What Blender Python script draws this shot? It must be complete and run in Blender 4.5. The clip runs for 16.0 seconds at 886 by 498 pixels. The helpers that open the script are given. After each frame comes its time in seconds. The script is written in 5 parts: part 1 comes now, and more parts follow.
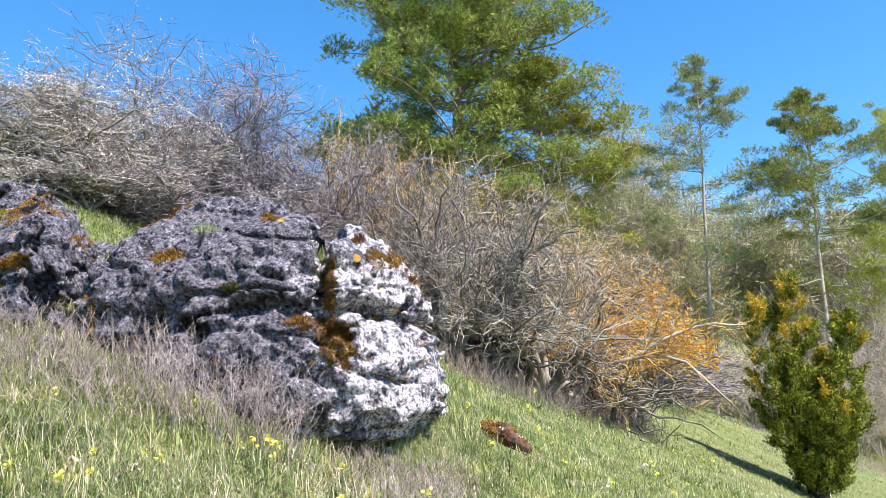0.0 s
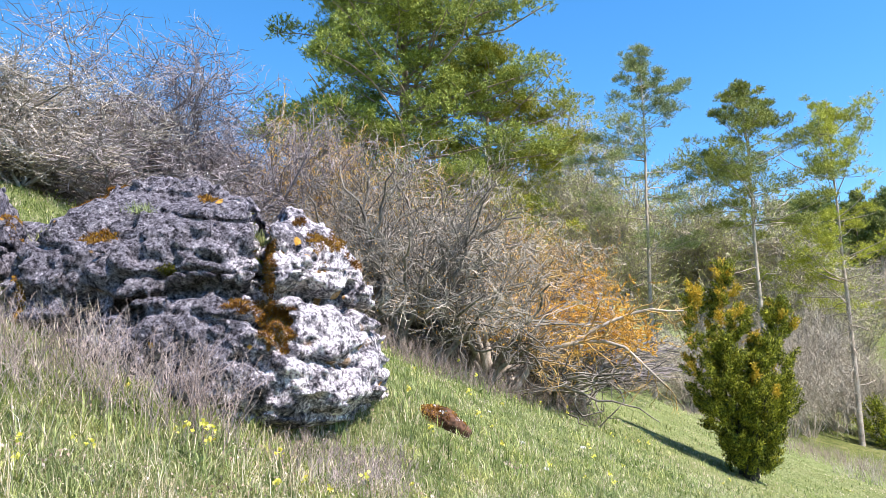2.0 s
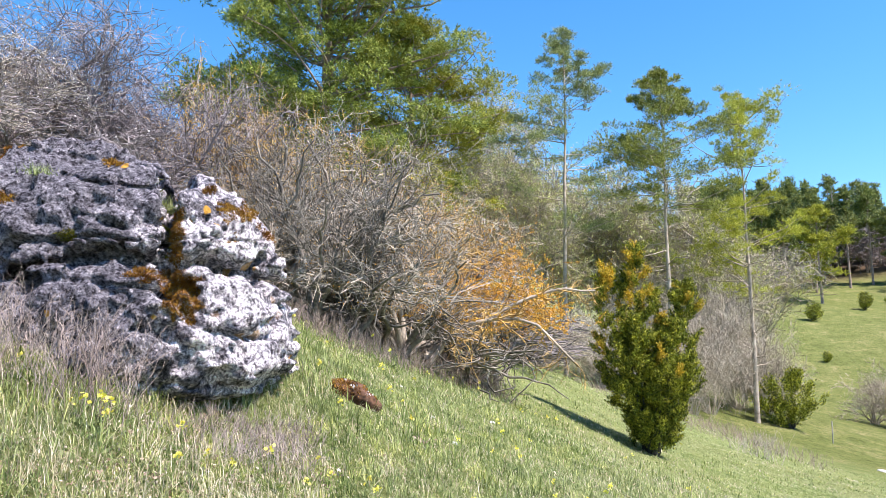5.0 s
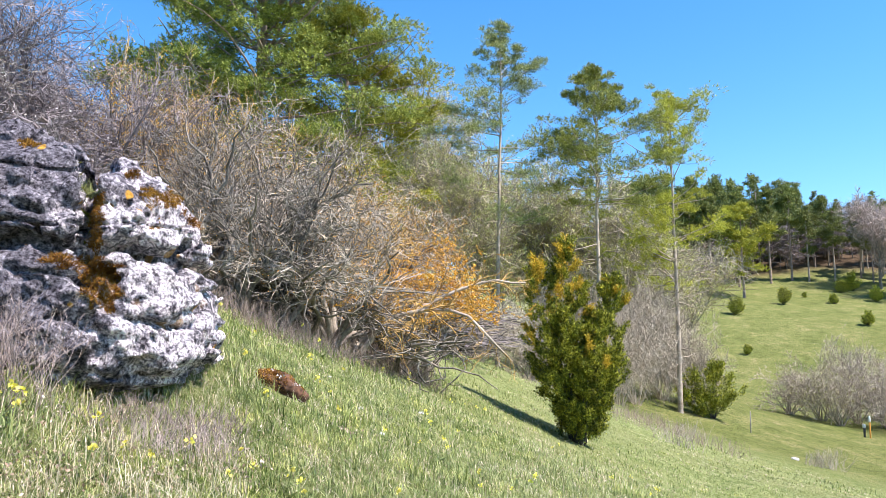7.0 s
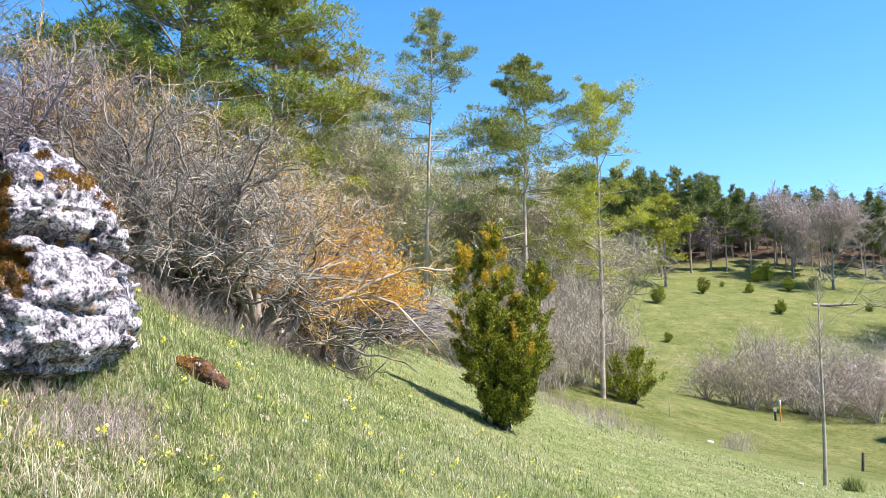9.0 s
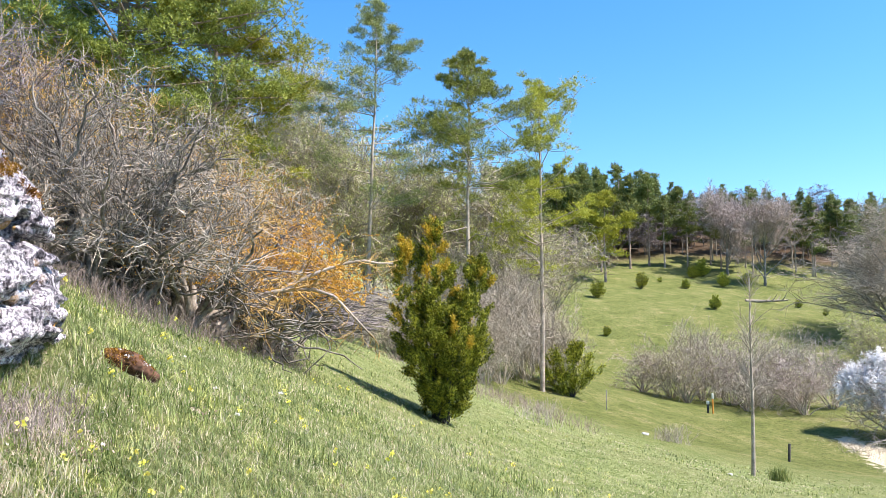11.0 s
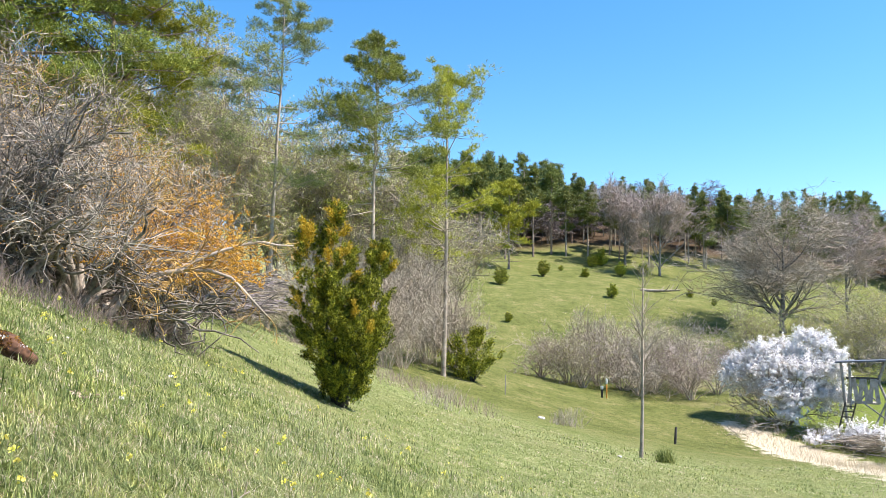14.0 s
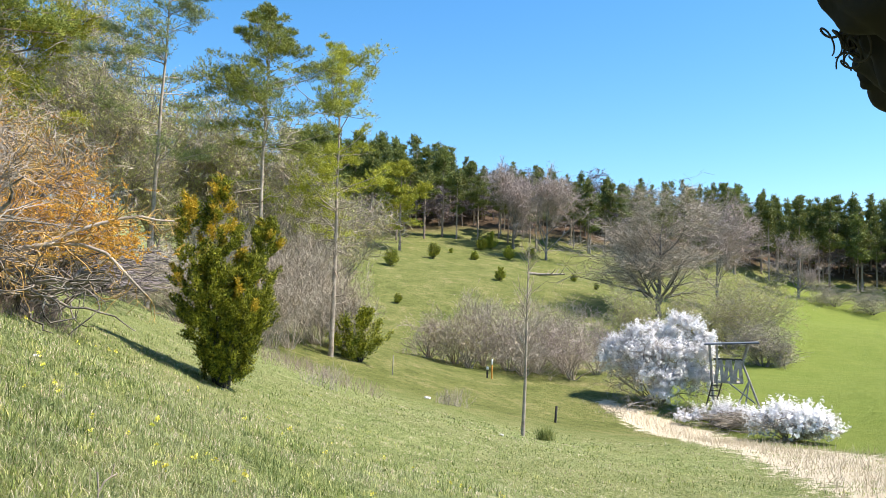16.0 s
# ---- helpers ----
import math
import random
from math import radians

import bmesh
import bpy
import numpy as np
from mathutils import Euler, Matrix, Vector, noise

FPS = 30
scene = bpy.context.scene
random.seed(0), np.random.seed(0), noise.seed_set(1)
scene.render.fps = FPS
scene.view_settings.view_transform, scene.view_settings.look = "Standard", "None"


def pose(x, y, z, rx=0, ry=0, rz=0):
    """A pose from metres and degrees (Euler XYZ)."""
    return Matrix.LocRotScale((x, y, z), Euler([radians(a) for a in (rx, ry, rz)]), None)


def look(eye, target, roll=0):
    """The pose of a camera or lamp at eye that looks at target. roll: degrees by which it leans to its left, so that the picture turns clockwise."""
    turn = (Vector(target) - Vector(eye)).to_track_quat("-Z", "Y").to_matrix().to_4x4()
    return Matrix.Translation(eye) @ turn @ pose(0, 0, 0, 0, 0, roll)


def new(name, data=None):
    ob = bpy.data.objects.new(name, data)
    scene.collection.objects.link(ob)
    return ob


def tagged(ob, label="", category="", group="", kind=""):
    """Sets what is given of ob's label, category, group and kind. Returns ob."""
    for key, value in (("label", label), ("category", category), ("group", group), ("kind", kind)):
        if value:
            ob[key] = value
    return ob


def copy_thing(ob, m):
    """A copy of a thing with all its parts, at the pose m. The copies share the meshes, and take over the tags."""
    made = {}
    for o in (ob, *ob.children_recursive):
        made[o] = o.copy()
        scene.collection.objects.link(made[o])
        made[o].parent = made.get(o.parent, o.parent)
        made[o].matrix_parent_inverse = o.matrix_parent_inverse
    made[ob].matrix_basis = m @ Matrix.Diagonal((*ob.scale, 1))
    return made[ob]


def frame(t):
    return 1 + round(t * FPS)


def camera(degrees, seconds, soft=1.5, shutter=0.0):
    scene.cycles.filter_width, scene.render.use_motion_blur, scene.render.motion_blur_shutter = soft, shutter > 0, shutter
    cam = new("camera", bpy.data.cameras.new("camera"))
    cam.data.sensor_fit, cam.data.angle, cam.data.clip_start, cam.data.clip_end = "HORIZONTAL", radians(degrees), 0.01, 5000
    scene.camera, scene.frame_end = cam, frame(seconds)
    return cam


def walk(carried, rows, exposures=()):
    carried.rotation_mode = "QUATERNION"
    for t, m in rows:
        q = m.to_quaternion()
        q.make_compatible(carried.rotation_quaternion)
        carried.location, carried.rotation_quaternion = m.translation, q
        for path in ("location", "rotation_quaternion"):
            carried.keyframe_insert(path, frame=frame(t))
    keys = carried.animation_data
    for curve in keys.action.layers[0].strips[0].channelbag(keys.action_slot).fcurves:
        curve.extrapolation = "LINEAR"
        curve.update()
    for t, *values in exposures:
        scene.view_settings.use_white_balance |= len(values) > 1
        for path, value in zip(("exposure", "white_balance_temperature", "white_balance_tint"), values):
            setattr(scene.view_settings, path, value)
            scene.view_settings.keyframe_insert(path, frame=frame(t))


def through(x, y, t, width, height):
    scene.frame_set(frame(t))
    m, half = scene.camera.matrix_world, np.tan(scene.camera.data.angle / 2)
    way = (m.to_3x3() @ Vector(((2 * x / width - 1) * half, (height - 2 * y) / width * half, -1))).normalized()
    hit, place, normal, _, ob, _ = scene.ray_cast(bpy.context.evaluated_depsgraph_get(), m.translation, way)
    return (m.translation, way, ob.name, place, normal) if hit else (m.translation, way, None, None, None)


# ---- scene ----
# The camera turns from the rock to the valley, held by someone who turns on the spot.
cam = camera(57.66, 16.0, soft=0.5)
PATH = [
    (0.0, look((0.006, -0.015, 1.606), (0.006, 9.773, 3.655), -0.83)),
    (0.5, look((0.012, -0.011, 1.606), (0.218, 9.783, 3.614), -0.83)),
    (1.0, look((0.018, -0.010, 1.606), (0.396, 9.789, 3.563), -0.93)),
    (1.5, look((0.025, -0.011, 1.604), (0.539, 9.792, 3.513), -1.07)),
    (2.0, look((0.034, -0.012, 1.604), (0.698, 9.793, 3.457), -0.92)),
    (2.5, look((0.038, -0.012, 1.605), (0.850, 9.794, 3.386), -0.88)),
    (3.0, look((0.045, -0.008, 1.604), (1.007, 9.797, 3.321), -0.75)),
    (3.5, look((0.051, -0.003, 1.601), (1.150, 9.796, 3.265), -0.78)),
    (4.0, look((0.058, -0.001, 1.597), (1.355, 9.783, 3.211), -0.71)),
    (6.5, look((0.094, 0.004, 1.605), (2.290, 9.648, 3.078), 0.15)),
    (7.0, look((0.103, 0.002, 1.604), (2.545, 9.593, 3.034), 0.06)),
    (7.5, look((0.110, -0.000, 1.600), (2.799, 9.531, 2.987), 0.34)),
    (8.0, look((0.120, -0.006, 1.597), (3.044, 9.462, 2.939), 0.24)),
    (10.5, look((0.167, -0.027, 1.597), (3.916, 9.164, 2.815), -0.02)),
    (11.0, look((0.180, -0.032, 1.597), (4.115, 9.083, 2.795), 0.12)),
    (11.5, look((0.185, -0.041, 1.596), (4.263, 9.014, 2.768), 0.04)),
    (12.0, look((0.191, -0.051, 1.597), (4.410, 8.943, 2.738), 0.16)),
    (12.5, look((0.203, -0.059, 1.596), (4.605, 8.849, 2.718), 0.27)),
    (13.0, look((0.213, -0.064, 1.595), (4.808, 8.750, 2.694), 0.46)),
    (13.5, look((0.223, -0.064, 1.598), (5.006, 8.653, 2.661), 0.72)),
    (14.0, look((0.234, -0.062, 1.600), (5.217, 8.548, 2.618), 0.83)),
    (14.5, look((0.246, -0.062, 1.601), (5.673, 8.282, 2.567), 0.96)),
    (15.0, look((0.257, -0.065, 1.598), (5.906, 8.135, 2.516), 0.86)),
    (15.5, look((0.266, -0.075, 1.596), (6.074, 8.020, 2.454), 1.11)),
    (16.0, look((0.275, -0.088, 1.592), (6.389, 7.784, 2.403), 1.38)),
]
EXPOSURES = [(0.0, 1.18, 6150, 14), (4.0, 1.19, 6200, 16), (7.0, 1.20, 6220, 16), (14.0, 1.10, 6430, 14), (16.0, 0.99, 6560, 13)]
walk(cam, PATH, EXPOSURES)

# ---- sky and sun ----
SUN_AZ, SUN_EL = radians(128), radians(57)   # azimuth clockwise from +Y
world = bpy.data.worlds.new("sky")
scene.world = world
world.use_nodes = True
wn = world.node_tree.nodes
sky = wn.new("ShaderNodeTexSky")
sky.sky_type, sky.sun_disc = "NISHITA", False
sky.sun_elevation, sky.sun_rotation = SUN_EL, SUN_AZ
sky.air_density, sky.dust_density, sky.ozone_density = 1.0, 0.3, 3.0
wn["Background"].inputs["Strength"].default_value = 0.093
deep = wn.new("ShaderNodeHueSaturation")
deep.inputs["Hue"].default_value, deep.inputs["Saturation"].default_value, deep.inputs["Value"].default_value = 0.494, 1.3, 1.26
world.node_tree.links.new(sky.outputs[0], deep.inputs["Color"])
world.node_tree.links.new(deep.outputs[0], wn["Background"].inputs["Color"])
sun_data = bpy.data.lights.new("sun", "SUN")
sun_data.energy, sun_data.angle, sun_data.color = 5.0, radians(0.53), (1.0, 0.92, 0.80)
sun = new("sun", sun_data)
sun_from = Vector((math.sin(SUN_AZ) * math.cos(SUN_EL), math.cos(SUN_AZ) * math.cos(SUN_EL), math.sin(SUN_EL)))
sun.matrix_world = look(sun_from * 100, (0, 0, 0))


# ---- tools ----
def raw_mesh(name, *pieces):
    """One mesh out of pieces, each (verts (N, 3), faces (M, 3 or 4))."""
    me = bpy.data.meshes.new(name)
    verts, index, starts, at, base = [], [], [], 0, 0
    for V, F in pieces:
        if len(F) == 0:
            continue
        F = np.asarray(F)
        verts.append(np.asarray(V, dtype=np.float32).reshape(-1, 3))
        index.append((F + base).ravel())
        starts.append(at + np.arange(len(F)) * F.shape[1])
        at += F.size
        base += len(verts[-1])
    V, I, S = np.concatenate(verts), np.concatenate(index).astype(np.int32), np.concatenate(starts).astype(np.int32)
    me.vertices.add(len(V))
    me.vertices.foreach_set("co", V.ravel())
    me.loops.add(len(I))
    me.loops.foreach_set("vertex_index", I)
    me.polygons.add(len(S))
    me.polygons.foreach_set("loop_start", S)
    me.update(calc_edges=True)
    me.validate()
    return me


def smooth(me):
    me.polygons.foreach_set("use_smooth", np.ones(len(me.polygons), dtype=bool))
    return me


def thing(name, at, label, category, group="", kind="", turn=0.0, data=None):
    ob = new(name, data)
    ob.matrix_basis = pose(at[0], at[1], at[2], 0, 0, turn)
    return tagged(ob, label, category, group, kind)


def part(name, me, material, parent, label="", kind=""):
    ob = new(name, me)
    if material:
        me.materials.clear()
        me.materials.append(material)
    ob.parent = parent
    return tagged(ob, label, kind=kind)


def unit(v):
    return v / np.maximum(np.linalg.norm(v, axis=-1, keepdims=True), 1e-9)


def lattice(ix, iy, iz, seed):
    h = (ix * 374761393 + iy * 668265263 + iz * 2147483647 + seed * 974634721) & 0xFFFFFFFF
    h = ((h ^ (h >> 13)) * 1274126177) & 0xFFFFFFFF
    return ((h ^ (h >> 16)) & 0xFFFF) / 65535.0


def grain(P, scale, seed=0):
    """Smooth noise from -1 to 1 with features of about `scale` metres."""
    Q = P / scale
    i = np.floor(Q).astype(np.int64)
    f = Q - i
    f = f * f * (3 - 2 * f)
    out = 0
    for dx in (0, 1):
        for dy in (0, 1):
            for dz in (0, 1):
                w = np.abs(1 - dx - f[..., 0]) * np.abs(1 - dy - f[..., 1]) * np.abs(1 - dz - f[..., 2])
                out = out + w * lattice(i[..., 0] + dx, i[..., 1] + dy, i[..., 2] + dz, seed)
    return out * 2 - 1


def layered(P, scale, octaves=4, seed=0, gain=0.5):
    out, amp = 0, 1.0
    for k in range(octaves):
        out = out + amp * grain(P, scale / 2 ** k, seed + 7 * k)
        amp *= gain
    return out


def tubes(P, R, sides=3):
    """Tapered tubes along the lines P (B, n, 3) with radii R (B, n)."""
    P, R = np.asarray(P, float), np.asarray(R, float)
    B, n = R.shape
    if B == 0:
        return np.zeros((0, 3)), np.zeros((0, 4), int)
    t = unit(np.gradient(P, axis=1))
    ref = np.where(np.abs(t[..., 2:3]) > 0.9, (1.0, 0, 0), (0, 0, 1.0))
    u = unit(np.cross(t, ref))
    v = np.cross(t, u)
    a = np.arange(sides) * 2 * np.pi / sides
    V = P[:, :, None] + R[:, :, None, None] * (np.cos(a)[:, None] * u[:, :, None] + np.sin(a)[:, None] * v[:, :, None])
    idx = np.arange(B * n * sides).reshape(B, n, sides)
    nx = np.roll(idx, -1, axis=2)
    F = np.stack([idx[:, :-1], nx[:, :-1], nx[:, 1:], idx[:, 1:]], -1).reshape(-1, 4)
    return V.reshape(-1, 3), F


def splinters(P, R, rng):
    """Fine twigs: flat tapered slivers along the lines P (B, n, 3)."""
    B, n = R.shape
    side = unit(np.cross(P[:, -1] - P[:, 0], rng.normal(size=(B, 3))))
    w = side[:, None] * R[:, :-1, None]
    V = np.concatenate([np.stack([P[:, :-1] - w, P[:, :-1] + w], 2).reshape(B, -1, 3), P[:, -1:]], 1)
    m = 2 * (n - 1) + 1
    i = (np.arange(B) * m)[:, None]
    T = []
    for k in range(n - 2):
        a = 2 * k
        T += [i + (a, a + 1, a + 3), i + (a, a + 3, a + 2)]
    T.append(i + (m - 3, m - 2, m - 1))
    return V.reshape(-1, 3), np.concatenate(T)


def along(P, who, t):
    n = P.shape[1]
    f = t * (n - 1)
    i = np.minimum(f.astype(int), n - 2)
    f = (f - i)[:, None]
    a, b = P[who, i], P[who, i + 1]
    return a * (1 - f) + b * f, unit(b - a)


def sprout(rng, P, R, count, lo, hi, angle, length, n=4, up=0.0, wig=0.25, shrink=0.4, thin=0.55, tip=0.3, flat=0.0, lift=0.0):
    """`count` children on the lines P: their lines and radii."""
    own = np.linalg.norm(P[:, -1] - P[:, 0], axis=1)
    who = rng.choice(len(P), count, p=own ** 0.6 / (own ** 0.6).sum())
    t = rng.uniform(lo, hi, count)
    at, tan = along(P, who, t)
    r = np.array([np.interp(a, np.linspace(0, 1, R.shape[1]), R[w]) for a, w in zip(t, who)]) * thin
    side = rng.normal(size=(count, 3))
    side[:, 2] *= 1 - flat
    side = unit(side - tan * (side * tan).sum(1, keepdims=True))
    ang = np.radians(angle) * rng.uniform(0.7, 1.3, count)[:, None]
    d = tan * np.cos(ang) + side * np.sin(ang)
    d[:, 2] += lift
    d = unit(d)
    L = length * (1 - shrink * (t - lo) / max(hi - lo, 1e-6)) * rng.uniform(0.6, 1.25, count)
    L = L * np.clip((own / own.mean())[who], 0.3, 1.4) ** 0.8
    out = [at]
    for k in range(n - 1):
        d = unit(d + rng.normal(size=(count, 3)) * wig + np.array((0, 0, up)))
        out.append(out[-1] + d * (L / (n - 1))[:, None])
    return np.stack(out, 1), np.maximum(r, 0.0012)[:, None] * np.linspace(1, tip, n)


def blades(base, way, length, width, rng):
    """Narrow pointed leaves: one triangle each."""
    side = unit(np.cross(way, rng.normal(size=base.shape)))
    w = (np.asarray(width) * 0.5).reshape(-1, 1)
    V = np.stack([base - side * w, base + side * w, base + way * np.asarray(length).reshape(-1, 1)], 1)
    return V.reshape(-1, 3), np.arange(len(base) * 3).reshape(-1, 3)


def flakes(at, size, rng, aspect=0.6):
    """Small four-cornered leaves, turned every way."""
    a = unit(rng.normal(size=at.shape))
    b = unit(np.cross(a, rng.normal(size=at.shape)))
    s = np.broadcast_to(np.asarray(size, float), (len(at),)).reshape(-1, 1)
    V = np.stack([at - a * s, at - b * s * aspect, at + a * s, at + b * s * aspect], 1)
    return V.reshape(-1, 3), np.arange(len(at) * 4).reshape(-1, 4)


def block(n, round_=5.0):
    """A rounded cube of half size 1: n x n quads a face."""
    g = np.linspace(-1, 1, n + 1)
    a, b = np.meshgrid(g, g, indexing="ij")
    V, F, base = [], [], 0
    for ax in range(3):
        for s in (-1, 1):
            p = np.empty((n + 1, n + 1, 3))
            p[..., ax], p[..., (ax + 1) % 3], p[..., (ax + 2) % 3] = s, a, b
            i = np.arange((n + 1) ** 2).reshape(n + 1, n + 1) + base
            q = np.stack([i[:-1, :-1], i[1:, :-1], i[1:, 1:], i[:-1, 1:]], -1).reshape(-1, 4)
            F.append(q if s > 0 else q[:, ::-1])
            V.append(p.reshape(-1, 3))
            base += (n + 1) ** 2
    V, F = np.concatenate(V), np.concatenate(F)
    V = V / (np.abs(V) ** round_).sum(1, keepdims=True) ** (1 / round_)
    key = np.round(V * 1e5).astype(np.int64)
    _, first, inv = np.unique(key, axis=0, return_index=True, return_inverse=True)
    return V[first], inv.ravel()[F]


# ---- materials ----
def shader(name):
    m = bpy.data.materials.new(name)
    m.use_nodes = True
    nt = m.node_tree
    return m, nt, nt.nodes["Principled BSDF"]


def node(nt, kind, **inputs):
    nd = nt.nodes.new(kind)
    for k, v in inputs.items():
        nd.inputs[k.replace("_", " ")].default_value = v
    return nd


def noise_of(nt, vec, scale, detail=6.0, rough=0.6):
    nd = node(nt, "ShaderNodeTexNoise", Scale=scale, Detail=detail, Roughness=rough)
    nt.links.new(vec, nd.inputs["Vector"])
    return nd.outputs["Fac"]


def ramp(nt, fac, stops):
    nd = nt.nodes.new("ShaderNodeValToRGB")
    el = nd.color_ramp.elements
    while len(el) < len(stops):
        el.new(0.5)
    for e, (p, c) in zip(el, stops):
        e.position = p
        e.color = (*c, 1) if len(c) == 3 else c
    nt.links.new(fac, nd.inputs["Fac"])
    return nd.outputs["Color"]


def mix(nt, fac, a, b, mode="MIX"):
    nd = nt.nodes.new("ShaderNodeMix")
    nd.data_type, nd.blend_type = "RGBA", mode
    for sock, val in ((nd.inputs["Factor"], fac), (nd.inputs["A"], a), (nd.inputs["B"], b)):
        if hasattr(val, "is_output"):
            nt.links.new(val, sock)
        else:
            sock.default_value = (*val, 1) if isinstance(val, tuple) else val
    return nd.outputs["Result"]


def math_of(nt, op, a, b=0.0):
    nd = nt.nodes.new("ShaderNodeMath")
    nd.operation = op
    nd.use_clamp = op in ("MULTIPLY_ADD",)
    for sock, val in zip(nd.inputs, (a, b)):
        if hasattr(val, "is_output"):
            nt.links.new(val, sock)
        else:
            sock.default_value = val
    return nd.outputs[0]


def bump(nt, bsdf, height, strength=0.4, distance=0.02):
    nd = node(nt, "ShaderNodeBump", Strength=strength, Distance=distance)
    nt.links.new(height, nd.inputs["Height"])
    nt.links.new(nd.outputs["Normal"], bsdf.inputs["Normal"])


def place_of(nt):
    return nt.nodes.new("ShaderNodeNewGeometry").outputs["Position"]


def own_of(nt):
    return nt.nodes.new("ShaderNodeTexCoord").outputs["Object"]


def bark(name, dark, light, scale=9.0, rough=0.9):
    m, nt, b = shader(name)
    v = own_of(nt)
    n = noise_of(nt, v, scale, 8)
    fine = noise_of(nt, v, scale * 8, 4)
    c = ramp(nt, n, [(0.3, dark), (0.62, light)])
    c = mix(nt, 0.35, c, ramp(nt, fine, [(0.35, dark), (0.7, light)]))
    nt.links.new(c, b.inputs["Base Color"])
    b.inputs["Roughness"].default_value = rough
    b.inputs["Specular IOR Level"].default_value = 0.2
    bump(nt, b, fine, 0.5, 0.01)
    return m


def leafy(name, cols, through=0.3, patch=1.2, rough=0.6):
    """Leaves: colour varies from leaf to leaf and in clumps; some light passes through."""
    m, nt, b = shader(name)
    isl = nt.nodes.new("ShaderNodeNewGeometry").outputs["Random Per Island"]
    clump = noise_of(nt, own_of(nt), patch, 3)
    f = math_of(nt, "ADD", math_of(nt, "MULTIPLY", isl, 0.5), math_of(nt, "MULTIPLY", clump, 0.55))
    k = len(cols)
    c = ramp(nt, f, [(0.2 + 0.6 * i / max(k - 1, 1), q) for i, q in enumerate(cols)])
    info = nt.nodes.new("ShaderNodeObjectInfo").outputs["Random"]
    hsv = node(nt, "ShaderNodeHueSaturation")
    nt.links.new(c, hsv.inputs["Color"])
    nt.links.new(math_of(nt, "ADD", math_of(nt, "MULTIPLY", info, 0.016), 0.493), hsv.inputs["Hue"])
    nt.links.new(math_of(nt, "ADD", math_of(nt, "MULTIPLY", info, 0.35), 0.85), hsv.inputs["Value"])
    nt.links.new(hsv.outputs[0], b.inputs["Base Color"])
    b.inputs["Roughness"].default_value = rough
    b.inputs["Specular IOR Level"].default_value = 0.25
    tr = nt.nodes.new("ShaderNodeBsdfTranslucent")
    nt.links.new(hsv.outputs[0], tr.inputs["Color"])
    ms = nt.nodes.new("ShaderNodeMixShader")
    ms.inputs[0].default_value = through
    nt.links.new(b.outputs[0], ms.inputs[1])
    nt.links.new(tr.outputs[0], ms.inputs[2])
    nt.links.new(ms.outputs[0], nt.nodes["Material Output"].inputs["Surface"])
    return m


def meadow_grass():
    """Blades of many greens: each its own, in tufts, and in broad patches from fresh to grey."""
    m = leafy("grass", [(0.05, 0.085, 0.016), (0.2, 0.26, 0.07), (0.46, 0.47, 0.21)], 0.25, 1.3)
    nt = m.node_tree
    v = place_of(nt)
    hsv = next(q for q in nt.nodes if q.bl_idname == "ShaderNodeHueSaturation")
    c = hsv.inputs["Color"].links[0].from_socket
    tuft = noise_of(nt, v, 4.5, 4, 0.7)
    wide = noise_of(nt, v, 0.7, 4, 0.6)
    c = mix(nt, 1.0, c, ramp(nt, tuft, [(0.36, (0.42, 0.5, 0.38)), (0.5, (1, 1, 1)), (0.64, (1.5, 1.32, 1.1))]), "MULTIPLY")
    c = mix(nt, ramp(nt, wide, [(0.44, (0, 0, 0)), (0.6, (0.55, 0.55, 0.55))]), c, (0.3, 0.33, 0.16))
    nt.links.new(c, hsv.inputs["Color"])
    return m


